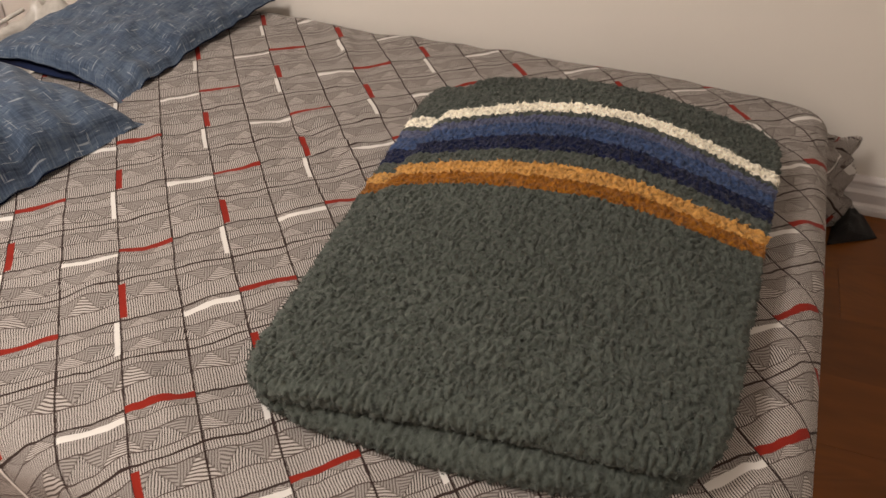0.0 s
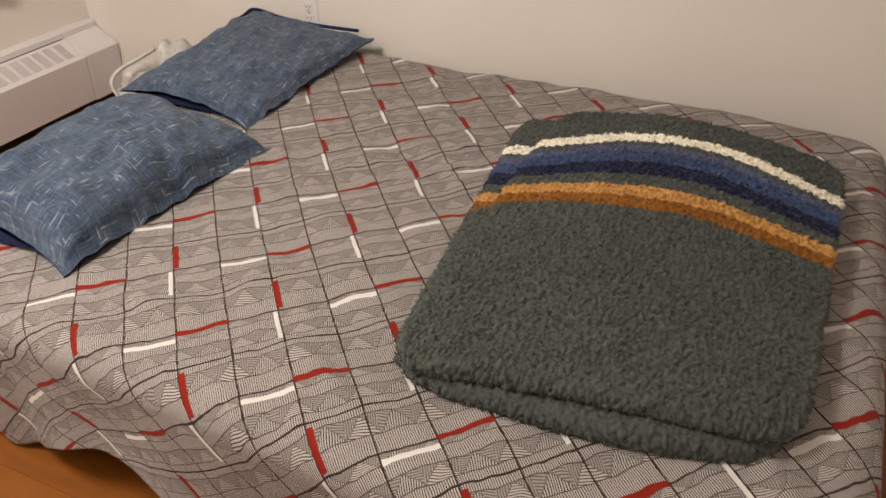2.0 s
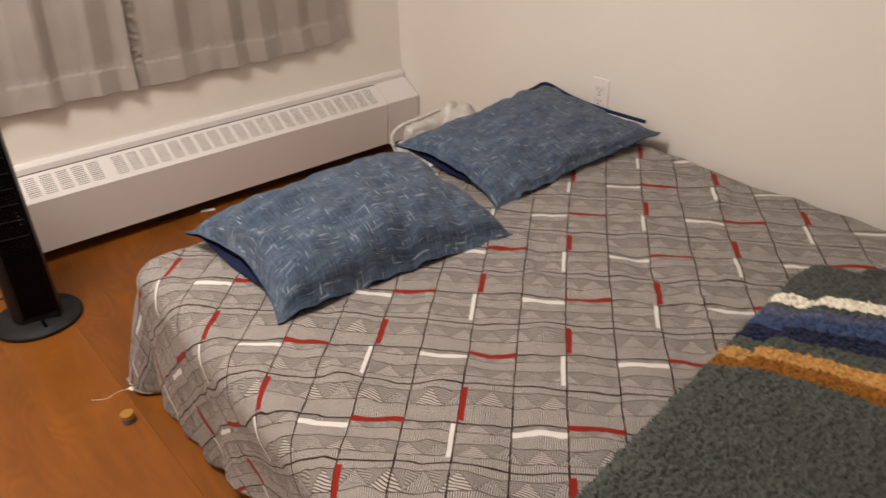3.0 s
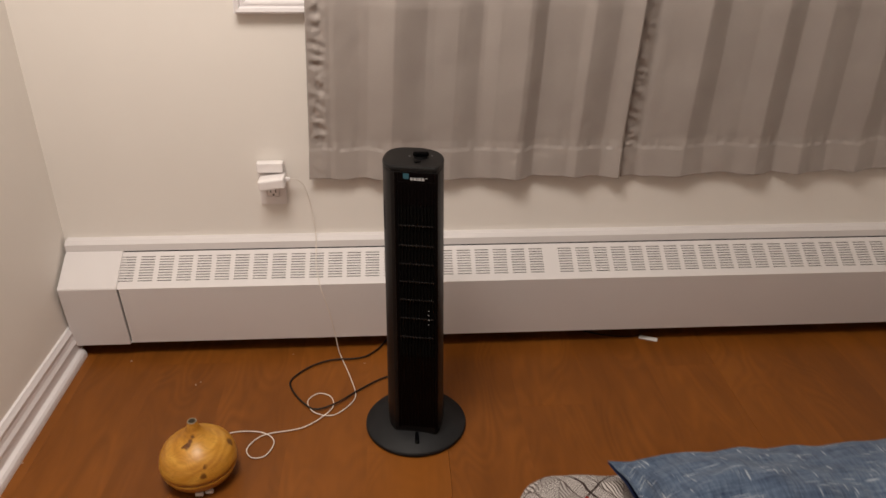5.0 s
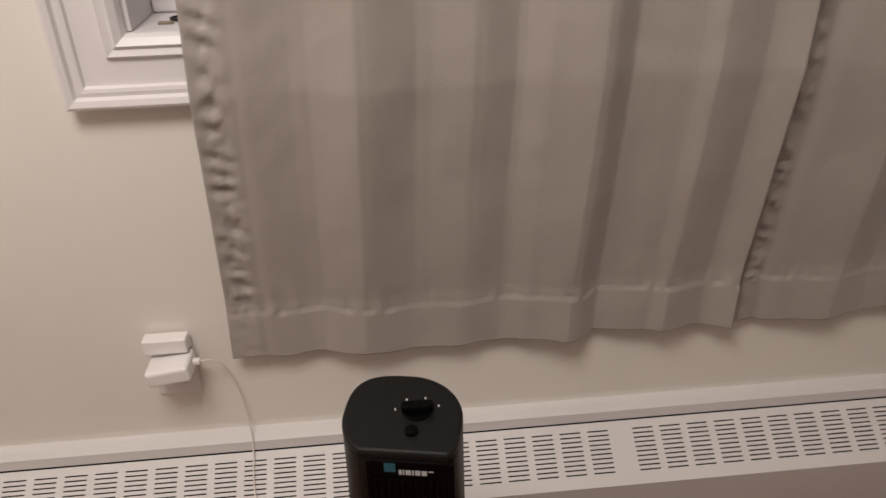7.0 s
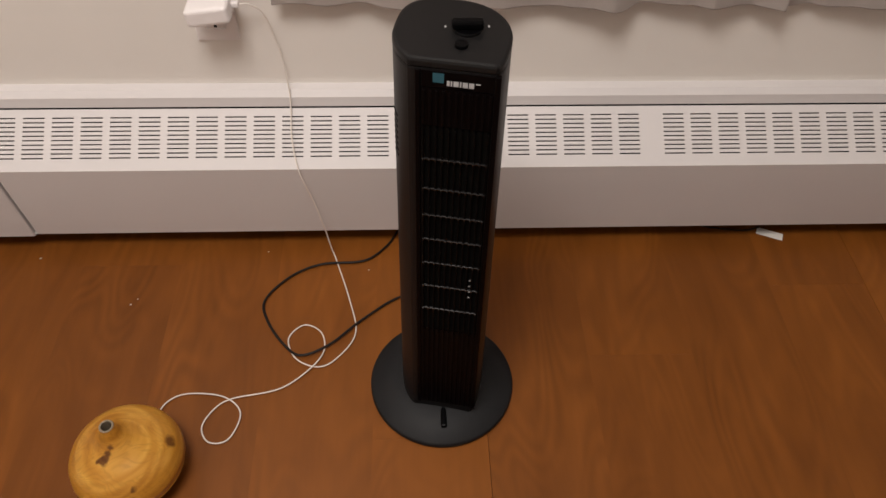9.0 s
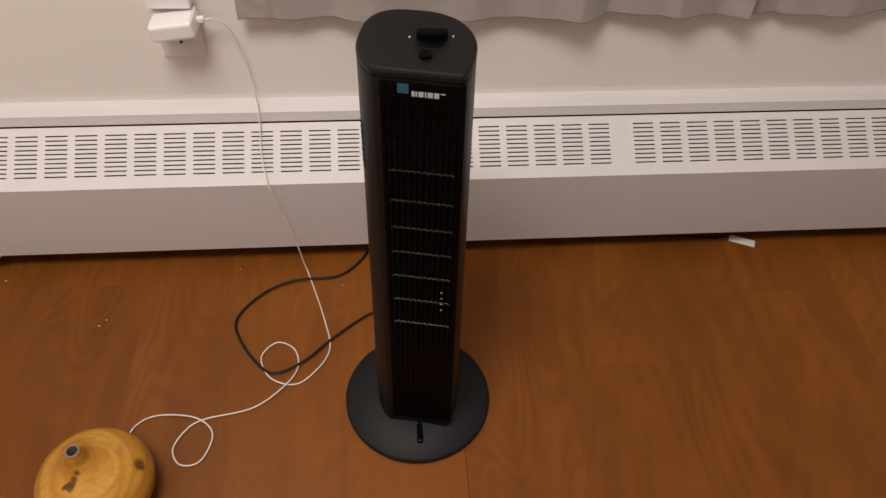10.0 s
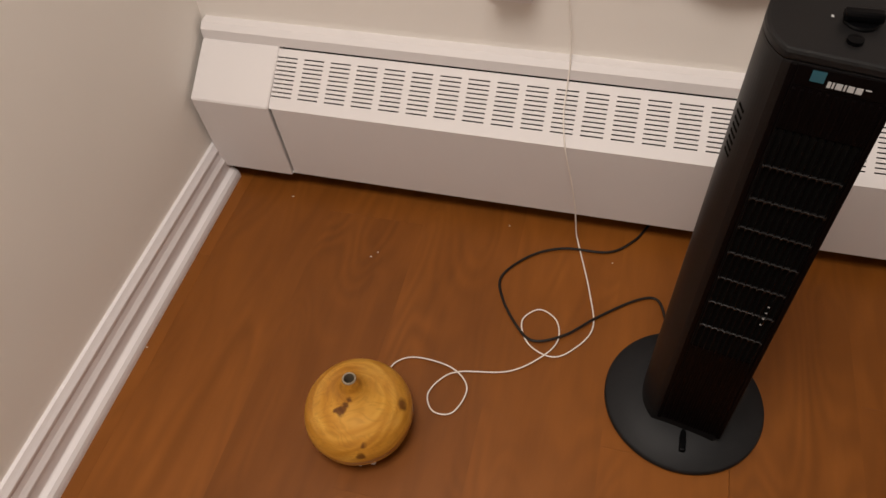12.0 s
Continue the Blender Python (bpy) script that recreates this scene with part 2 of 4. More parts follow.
def denim_material():
    n = Nodes("blue_slub_linen", 0.9, spec=0.15)
    uv = n.coord("UV")
    warp = n.noise(n.scaled(uv, (22, 230, 1)), 1.0, 3, 0.6)
    weft = n.noise(n.scaled(uv, (230, 22, 1)), 1.0, 3, 0.6)
    cloud = n.noise(uv, 7.0, 4, 0.6)
    slub1 = n.ramp(n.noise(n.scaled(uv, (26, 420, 1)), 1.0, 2), [(0.65, (0, 0, 0)), (0.77, (0.6, 0.6, 0.6))])
    slub2 = n.ramp(n.noise(n.scaled(uv, (420, 26, 1.0)), 1.0, 2), [(0.66, (0, 0, 0)), (0.78, (0.6, 0.6, 0.6))])
    long1 = n.ramp(n.noise(n.scaled(uv, (19, 210, 2)), 1.0, 1), [(0.665, (0, 0, 0)), (0.70, (1, 1, 1))])
    long2 = n.ramp(n.noise(n.scaled(uv, (210, 21, 3)), 1.0, 1), [(0.675, (0, 0, 0)), (0.71, (1, 1, 1))])
    blot = n.noise(n.scaled(uv, (17, 30, 4)), 1.0, 3, 0.55)
    f = n.m("ADD", n.m("MULTIPLY", n.m("ADD", warp, weft), 0.32), n.m("ADD", n.m("MULTIPLY", cloud, 0.16), n.m("MULTIPLY", blot, 0.20)))
    base = n.ramp(f, [(0.38, (0.026, 0.040, 0.076)), (0.5, (0.066, 0.095, 0.146)), (0.62, (0.122, 0.158, 0.214))])
    streak = n.m("MINIMUM", n.m("ADD", n.m("ADD", slub1, slub2), n.m("ADD", long1, long2)), 1.0)
    n.color(n.mix(n.m("MULTIPLY", streak, 0.52), base, (0.46, 0.50, 0.53)))
    n.put(n.bsdf.inputs["Sheen Weight"], 0.1)
    n.bump(n.m("ADD", n.m("ADD", warp, weft), n.m("MULTIPLY", n.noise(uv, 11.0, 3), 6.0)), 0.45, 0.006)
    return n.mat


def curtain_material():
    n = Nodes("taupe_satin", 0.46, spec=0.42)
    o = n.coord()
    weave = n.noise(n.scaled(o, (700, 1, 250)), 1.0, 2)
    cloud = n.noise(o, 9, 3)
    n.color(n.ramp(n.m("ADD", n.m("MULTIPLY", weave, 0.4), n.m("MULTIPLY", cloud, 0.6)), [(0.3, (0.355, 0.313, 0.290)), (0.7, (0.405, 0.362, 0.335))]))
    n.put(n.bsdf.inputs["Sheen Weight"], 0.2)
    n.bump(n.m("ADD", weave, n.m("MULTIPLY", n.noise(n.scaled(o, (1, 1, 0.5)), 30, 3), 1.6)), 0.18, 0.003)
    return n.mat


def pine_material():
    """Yellow printed wood with curved grain and a few brown knots."""
    n = Nodes("yellow_wood_grain", 0.36, spec=0.5)
    o = n.coord()
    stretched = n.scaled(o, (6, 6, 34))
    f = n.noise(stretched, 1.0, 4, 0.55, 1.2)
    rings = n.m("MULTIPLY", n.m("ADD", n.m("SINE", n.m("MULTIPLY", n.noise(n.scaled(o, (3, 3, 15)), 1.0, 2, 0.5, 0.8), 45.0)), 1.0), 0.5)
    heart = n.nt.nodes.new("ShaderNodeVectorMath")
    heart.operation = "DISTANCE"
    n.put(heart.inputs[0], o)
    heart.inputs[1].default_value = (-0.012, -0.045, 0.115)
    bent = n.m("ADD", n.m("MULTIPLY", heart.outputs["Value"], 60.0), n.m("MULTIPLY", n.noise(n.scaled(o, (0.6, 1.2, 1.6)), 17, 3, 0.5, 1.6), 60.0))
    lines = n.m("POWER", n.m("MULTIPLY", n.m("ADD", n.m("SINE", bent), 1.0), 0.5), 3.0)
    c = n.ramp(n.m("ADD", n.m("MULTIPLY", f, 0.88), n.m("MULTIPLY", rings, 0.12)), [(0.28, (0.36, 0.135, 0.010)), (0.48, (0.53, 0.240, 0.027)), (0.68, (0.68, 0.365, 0.060))])
    c = n.mix(n.m("MULTIPLY", lines, n.m("MULTIPLY", n.noise(o, 16, 2), 0.55)), c, (0.30, 0.13, 0.014))
    warp = n.m("MULTIPLY", n.noise(o, 90, 3), 0.010)
    for spot, size in (((-0.010, -0.034, 0.113), 0.010), ((-0.005, -0.029, 0.116), 0.010), ((-0.001, -0.024, 0.120), 0.009), ((0.003, -0.018, 0.126), 0.008), ((-0.018, -0.034, 0.112), 0.006), ((0.066, 0.008, 0.082), 0.015), ((0.056, -0.002, 0.088), 0.010), ((0.032, -0.062, 0.082), 0.009), ((0.028, -0.073, 0.067), 0.011), ((-0.06, -0.045, 0.060), 0.010)):
        far = n.nt.nodes.new("ShaderNodeVectorMath")
        far.operation = "DISTANCE"
        n.put(far.inputs[0], o)
        far.inputs[1].default_value = spot
        near = n.m("SUBTRACT", 1.0, n.m("DIVIDE", n.m("ADD", far.outputs["Value"], warp), size * 0.9 + 0.004))
        c = n.mix(n.m("MINIMUM", n.m("MULTIPLY", n.m("MAXIMUM", near, 0.0), 3.5), 0.9), c, (0.11, 0.034, 0.005))
    n.color(c)
    n.bump(f, 0.05, 0.001)
    return n.mat


def bag_material():
    n = Nodes("translucent_film", 0.35, spec=0.5)
    n.color(n.ramp(n.noise(n.coord(), 25, 4), [(0.3, (0.55, 0.52, 0.48)), (0.7, (0.8, 0.77, 0.72))]))
    n.put(n.bsdf.inputs["Transmission Weight"], 0.25)
    n.bump(n.noise(n.coord(), 30, 4), 0.5, 0.01)
    return n.mat


def glass_material():
    n = Nodes("window_glass", 0.03)
    n.put(n.bsdf.inputs["Transmission Weight"], 1.0)
    return n.color((0.9, 0.95, 0.95)).mat


MAT_FLOOR, MAT_COVER, MAT_SHERPA, MAT_DENIM = floor_material(), cover_material(), sherpa_material(), denim_material()
MAT_CURTAIN, MAT_PINE, MAT_BAG, MAT_GLASS = curtain_material(), pine_material(), bag_material(), glass_material()


# ---- building helpers; all coordinates are in the room's metres ----
def thing(name, at, label, category, group="", kind=""):
    ob = new(name)
    ob.location = at
    ob.empty_display_size = 0.05
    return tagged(ob, label, category, group, kind)


def origin_of(ob):
    return Vector((0, 0, 0)) if ob is None else ob.location + origin_of(ob.parent)


def part(name, bm, mat, parent=None, label="", smooth=False):
    mesh = bpy.data.meshes.new(name)
    bmesh.ops.translate(bm, verts=bm.verts, vec=-origin_of(parent))
    bm.to_mesh(mesh)
    bm.free()
    for m in mat if isinstance(mat, (list, tuple)) else [mat]:
        mesh.materials.append(m)
    if smooth:
        for p in mesh.polygons:
            p.use_smooth = True
    ob = new(name, mesh)
    ob.parent = parent
    return tagged(ob, label)


def whole(name, bm, mat, at, label, category, group="", kind="", smooth=False):
    """A thing that is one mesh."""
    bmesh.ops.translate(bm, verts=bm.verts, vec=-Vector(at))
    ob = part(name, bm, mat, None, "", smooth)
    ob.location = at
    return tagged(ob, label, category, group, kind)


def box(lo, hi, bevel=0.0, bm=None, seg=2):
    bm2 = bmesh.new()
    bmesh.ops.create_cube(bm2, size=1)
    lo, hi = Vector(lo), Vector(hi)
    for v in bm2.verts:
        v.co = Vector((lo[i] + (v.co[i] + 0.5) * (hi[i] - lo[i]) for i in range(3)))
    if bevel:
        bmesh.ops.bevel(bm2, geom=bm2.edges[:], offset=bevel, segments=seg, affect="EDGES", profile=0.5)
    return join(bm, bm2)


def join(bm, other):
    if bm is None:
        return other
    tmp = bpy.data.meshes.new("tmp")
    other.to_mesh(tmp)
    other.free()
    bm.from_mesh(tmp)
    bpy.data.meshes.remove(tmp)
    return bm


def sweep(profile, a, b, out):
    """A moulding: profile of (outward, up) points, extruded from a to b; out is the way from the wall."""
    bm = bmesh.new()
    a, b, out = Vector(a), Vector(b), Vector(out)
    ends = [[bm.verts.new(p + out * u + Vector((0, 0, w))) for u, w in profile] for p in (a, b)]
    k = len(profile)
    for i in range(k):
        bm.faces.new((ends[0][i], ends[0][(i + 1) % k], ends[1][(i + 1) % k], ends[1][i]))
    bm.faces.new(ends[0][::-1])
    bm.faces.new(ends[1])
    bmesh.ops.recalc_face_normals(bm, faces=bm.faces)
    return bm


def lathe(profile, centre, seg=48, capped=True):
    """Turned body from (radius, height) points."""
    bm = bmesh.new()
    rings = [[bm.verts.new((centre[0] + max(r, 1e-4) * math.cos(2 * math.pi * i / seg), centre[1] + max(r, 1e-4) * math.sin(2 * math.pi * i / seg), centre[2] + z))
              for i in range(seg)] for r, z in profile]
    for p, q in zip(rings, rings[1:]):
        for i in range(seg):
            bm.faces.new((p[i], p[(i + 1) % seg], q[(i + 1) % seg], q[i]))
    if capped:
        bm.faces.new(rings[0][::-1])
        bm.faces.new(rings[-1])
    return bm


def smooth_line(points, n=10):
    """Points along a smooth curve through the given ones."""
    p = [Vector(q) for q in points]
    p = [2 * p[0] - p[1]] + p + [2 * p[-1] - p[-2]]
    out = []
    for i in range(1, len(p) - 2):
        for k in range(n):
            t = k / n
            out.append(0.5 * ((2 * p[i]) + (p[i + 1] - p[i - 1]) * t + (2 * p[i - 1] - 5 * p[i] + 4 * p[i + 1] - p[i + 2]) * t * t
                              + (3 * p[i] - 3 * p[i + 1] + p[i + 2] - p[i - 1]) * t ** 3))
    return out + [p[-2]]


def cord(points, radius, n=10, sides=8, flat=1.0):
    bm = bmesh.new()
    line = smooth_line(points, n)
    rings = []
    for i, c in enumerate(line):
        d = (line[min(i + 1, len(line) - 1)] - line[max(i - 1, 0)]).normalized()
        side = d.cross(Vector((0, 0, 1)))
        side = side.normalized() if side.length > 1e-3 else Vector((1, 0, 0))
        up = side.cross(d)
        rings.append([bm.verts.new(c + radius * (flat * math.cos(w) * side + math.sin(w) * up)) for w in (2 * math.pi * k / sides for k in range(sides))])
    for p, q in zip(rings, rings[1:]):
        for k in range(sides):
            bm.faces.new((p[k], p[(k + 1) % sides], q[(k + 1) % sides], q[k]))
    bm.faces.new(rings[0][::-1])
    bm.faces.new(rings[-1])
    bmesh.ops.recalc_face_normals(bm, faces=bm.faces)
    return bm


def sheet(nu, nv, place, uvs=None):
    """A surface from place(u, v) on a grid, with UVs from uvs(u, v)."""
    bm = bmesh.new()
    layer = bm.loops.layers.uv.new("UVMap")
    grid = [[bm.verts.new(place(i / nu, j / nv)) for j in range(nv + 1)] for i in range(nu + 1)]
    at = [[(uvs or (lambda u, v: (u, v)))(i / nu, j / nv) for j in range(nv + 1)] for i in range(nu + 1)]
    for i in range(nu):
        for j in range(nv):
            f = bm.faces.new((grid[i][j], grid[i + 1][j], grid[i + 1][j + 1], grid[i][j + 1]))
            for loop, (p, q) in zip(f.loops, ((i, j), (i + 1, j), (i + 1, j + 1), (i, j + 1))):
                loop[layer].uv = at[p][q]
    return bm


def quad(c, u, v):
    """A point between four corners (u along 0 to 1, v along 0 to 3)."""
    a, b, cc, d = (Vector(p) for p in c)
    return a * (1 - u) * (1 - v) + b * u * (1 - v) + cc * u * v + d * (1 - u) * v


def n3(x, y, z=0.0):
    return noise.noise(Vector((x, y, z)))


# ---- the room ----
floor = whole("floor", box((-0.12, YF - 0.12, -0.10), (X1 + 0.12, 0.14, -0.012)), MAT_DARK, (0, 0, -0.1), "orange-brown wood laminate floor laid in long planks", "floor", kind="structure")

# window wall with its opening
WX0, WX1, WZ0, WZ1 = 0.612, 2.26, 0.998, 2.05
bm = box((-0.12, 0, 0), (WX0, 0.14, H))
box((WX1, 0, 0), (X1 + 0.12, 0.14, H), bm=bm)
box((WX0, 0, 0), (WX1, 0.14, WZ0), bm=bm)
box((WX0, 0, WZ1), (WX1, 0.14, H), bm=bm)
whole("wall_north", bm, MAT_WALL, (0, 0, 0), "cream painted plaster wall with a window opening", "wall", kind="structure")
whole("wall_west", box((-0.12, YF, 0), (0, 0, H)), MAT_WALL, (0, 0, 0), "cream painted plaster side wall", "wall", kind="structure")
whole("wall_east", box((X1, YF, 0), (X1 + 0.12, 0, H)), MAT_WALL, (X1, 0, 0), "cream painted plaster wall beside the bed", "wall", kind="structure")
whole("wall_south", box((-0.12, YF - 0.12, 0), (X1 + 0.12, YF, H)), MAT_WALL, (0, YF, 0), "cream painted plaster wall at the bed's foot", "wall", kind="structure")
whole("ceiling", box((-0.12, YF - 0.12, H), (X1 + 0.12, 0.14, H + 0.1)), MAT_CEIL, (0, 0, H), "off-white painted ceiling", "ceiling", kind="structure")

BOARD = [(0, 0), (0.030, 0), (0.030, 0.008), (0.0285, 0.016), (0.024, 0.0225), (0.017, 0.026), (0.015, 0.028), (0.015, 0.048), (0.0165, 0.052), (0.0165, 0.056), (0.0145, 0.060),
         (0.012, 0.066), (0.0105, 0.078), (0.0125, 0.084), (0.0125, 0.088), (0.009, 0.094), (0.006, 0.100), (0, 0.101)]
whole("baseboard", sweep(BOARD, (0, YF, 0), (0, -0.096, 0), (1, 0, 0)), MAT_TRIM, (0, 0, 0), "white moulded baseboard with a rounded shoe strip", "baseboard", kind="structure")
whole("baseboard", sweep(BOARD, (X1, YF, 0), (X1, -0.10, 0), (-1, 0, 0)), MAT_TRIM, (X1, 0, 0), "white moulded baseboard behind the bed", "baseboard", kind="structure")
whole("baseboard", sweep([(0, 0), (0.012, 0), (0.012, 0.012), (0.008, 0.020), (0, 0.021)], (0.03, YF, 0), (X1 - 0.03, YF, 0), (0, 1, 0)), MAT_TRIM, (0, YF, 0), "thin white floor strip along the wall", "baseboard", kind="structure")


# ---- window ----
def window():
    w = thing("window_1", (WX0, 0, WZ0), "white moulded window casing half hidden by curtains", "window", kind="structure")
    prof = [(0, 0), (0.024, 0), (0.026, 0.004), (0.024, 0.012), (0.017, 0.015), (0.019, 0.021), (0.018, 0.026), (0.012, 0.028), (0.012, 0.062), (0.018, 0.066), (0.015, 0.074),
            (0.019, 0.079), (0.013, 0.088), (0.006, 0.092), (0, 0.092)]      # (out of the wall, from the outer edge inward)
    cx0, cx1, cz0, cz1 = WX0 - 0.086, WX1 + 0.086, WZ0 - 0.090, WZ1 + 0.09

    def strip(corner0, corner1, in0, in1):
        bm = bmesh.new()
        rows = []
        for c, d in ((corner0, in0), (corner1, in1)):
            rows.append([bm.verts.new(Vector(c) + Vector(d) * s + Vector((0, -o, 0))) for o, s in prof])
        k = len(prof)
        for i in range(k):
            bm.faces.new((rows[0][i], rows[0][(i + 1) % k], rows[1][(i + 1) % k], rows[1][i]))
        bm.faces.new(rows[0][::-1])
        bm.faces.new(rows[1])
        bmesh.ops.recalc_face_normals(bm, faces=bm.faces)
        return bm

    part("window_frame", strip((cx0, 0, cz0), (cx0, 0, cz1), (1, 0, 1), (1, 0, -1)), MAT_TRIM, w)
    part("casing", strip((cx0, 0, cz0), (cx1, 0, cz0), (1, 0, 1), (-1, 0, 1)), MAT_TRIM, w)
    part("casing", strip((cx1, 0, cz0), (cx1, 0, cz1), (-1, 0, 1), (-1, 0, -1)), MAT_TRIM, w)
    part("casing", strip((cx0, 0, cz1), (cx1, 0, cz1), (1, 0, -1), (-1, 0, -1)), MAT_TRIM, w)
    # lining of the recess
    part("window_sill", box((WX0, 0.001, WZ0 - 0.012), (WX1, 0.139, WZ0 + 0.002), 0.001), MAT_TRIM, w)
    part("jamb", box((WX0, 0.001, WZ0 + 0.003), (WX0 + 0.012, 0.139, WZ1), 0.001), MAT_TRIM, w)
    part("jamb", box((WX1 - 0.012, 0.001, WZ0 + 0.003), (WX1, 0.139, WZ1), 0.001), MAT_TRIM, w)
    part("jamb", box((WX0 + 0.012, 0.001, WZ1 - 0.012), (WX1 - 0.012, 0.139, WZ1), 0.001), MAT_TRIM, w)
    for x in (WX0 + 0.013, (WX0 + WX1) / 2 - 0.02, WX1 - 0.053):
        part("stile", box((x, 0.106, WZ0 + 0.003), (x + 0.04, 0.136, WZ1 - 0.013), 0.004), MAT_TRIM, w)
    for x0, x1 in ((WX0 + 0.054, (WX0 + WX1) / 2 - 0.021), ((WX0 + WX1) / 2 + 0.021, WX1 - 0.054)):
        part("rail", box((x0, 0.108, WZ0 + 0.003), (x1, 0.134, WZ0 + 0.05), 0.004), MAT_TRIM, w)
        part("rail", box((x0, 0.108, WZ1 - 0.06), (x1, 0.134, WZ1 - 0.013), 0.004), MAT_TRIM, w)
        part("pane", box((x0, 0.119, WZ0 + 0.05), (x1, 0.123, WZ1 - 0.06)), MAT_GLASS, w)


window()
ring_pts = [(0.676 + 0.016 * math.cos(w), 0.060 + 0.012 * math.sin(w), WZ0 + 0.0045) for w in (2 * math.pi * k / 10 for k in range(11))]
whole("hair_tie", cord(ring_pts, 0.002, 5), MAT_RING, (0.676, 0.060, WZ0 + 0.002), "small black elastic hair tie on the window sill", "hair tie", smooth=True)
whole("hair_clip", box((0.648, 0.034, WZ0 + 0.002), (0.668, 0.040, WZ0 + 0.006), 0.0015), MAT_GREYBIT, (0.658, 0.037, WZ0 + 0.002), "tiny grey metal clip on the window sill", "hair clip")


# ---- curtains ----
def fold_height(x, knots):
    for (x0, y0), (x1, y1) in zip(knots, knots[1:]):
        if x <= x1:
            t = max(0.0, min(1.0, (x - x0) / (x1 - x0)))
            t = 0.8 * t + 0.2 * t * t * (3 - 2 * t)
            return 2.0 * (y0 + (y1 - y0) * t)
    return knots[-1][1]


FOLDS_A = [(0.672, 0.0), (0.70, 0.004), (0.723, 0.002), (0.80, 0.009), (0.822, 0.008), (0.885, -0.013), (0.90, -0.011), (0.965, 0.006), (0.985, 0.006), (1.04, -0.001), (1.055, 0.001),
           (1.10, 0.014), (1.11, 0.013), (1.145, -0.002), (1.21, -0.018), (1.222, -0.015), (1.258, 0.009), (1.27, 0.008), (1.33, 0.0), (1.345, -0.002), (1.37, -0.012), (1.38, -0.010),
           (1.44, 0.006), (1.45, 0.004), (1.49, -0.012)]
FOLDS_B = [(1.44, 0.014), (1.50, 0.012), (1.535, 0.020), (1.57, 0.010), (1.66, -0.010), (1.72, 0.012), (1.80, 0.004), (1.86, -0.014), (1.92, 0.014), (1.98, -0.010), (2.06, 0.012), (2.14, -0.012),
           (2.20, 0.012), (2.27, -0.008), (2.33, 0.010), (2.40, 0.0)]


def curtain(x0, x1, folds, lean0, lean1, z_low, label, seed, rise=0.0):
    top = 2.14

    def place(u, v):
        z_bot = z_low + 0.003 * math.sin(u * 9 + seed) + 0.006 * n3(u * 14, seed) + rise * u * u
        z = z_bot + (top - z_bot) * (v ** 1.25)
        xa = x0 + (x1 - x0) * u
        x = xa + (lean0 * (1 - u) + lean1 * u) * (z - 0.5)
        depth = 0.62 + 0.35 * n3(xa * 3.1 + seed, z * 1.4)
        low = max(0.0, min(1.0, (0.93 - z) / 0.34))                 # below the casing the cloth falls back towards the wall
        depth *= 1 - 0.32 * low
        y = -0.070 + 0.042 * low + fold_height(xa, folds) * depth
        y += 0.006 * math.exp(-((z - 0.80) / 0.07) ** 2) * n3(xa * 9, seed + 4)
        side = xa - x0
        pucker = math.exp(-((side - 0.026) / 0.018) ** 2) * (1 if z < 1.5 else 0) * (1 if z > z_bot + 0.085 else 0.2)
        y += pucker * (0.0030 * math.sin(z * 170 + side * 90 + 7.0 * n3(z * 12, seed)) + 0.0065 * n3(side * 40 + z * 30, z * 75, seed + 3) + 0.0035 * n3(side * 90, z * 120, seed + 5))
        y += 0.002 * math.exp(-((side - 0.055) / 0.008) ** 2)
        y += 0.0010 * n3(xa * 30, z * 22, seed) + 0.0028 * n3(xa * 11, z * 4, seed + 6)
        hem = z - z_bot - 0.083
        if hem < 0:
            y -= 0.0016 - 0.005 * n3(xa * 22, seed + 8) * (-hem / 0.083)
        else:
            y += 0.0055 * math.exp(-hem / 0.016) * n3(xa * 60, seed) + 0.0005 * math.exp(-hem / 0.006)
        return (x, min(y, -0.006 - 0.024 * (z > 0.89)), z)

    bm = sheet(260, 240, place, lambda u, v: (u * (x1 - x0), v * 1.6))
    ob = whole("curtain", bm, MAT_CURTAIN, ((x0 + x1) / 2, -0.06, z_low), label, "curtain", "window curtains", smooth=True)
    mod = ob.modifiers.new("cloth", "SOLIDIFY")
    mod.thickness = 0.0025
    return ob


curtain(0.672, 1.492, FOLDS_A, 0.056, 0.003, 0.486, "taupe satin curtain hanging over the window casing", 1.0)
curtain(1.487, 2.368, FOLDS_B, 0.004, -0.12, 0.484, "taupe satin curtain with a puckered side hem", 5.0, 0.02)
rod = thing("curtain_rod", (1.53, -0.065, 2.14), "plain white curtain rod above the window", "curtain rod")
part("tube", cord([(0.45, -0.068, 2.145), (1.5, -0.068, 2.145), (2.55, -0.068, 2.145)], 0.009), MAT_PLASTIC, rod, smooth=True)
for x in (0.47, 2.53):
    part("bracket", box((x - 0.01, -0.075, 2.12), (x + 0.01, 0, 2.137), 0.002), MAT_PLASTIC, rod)


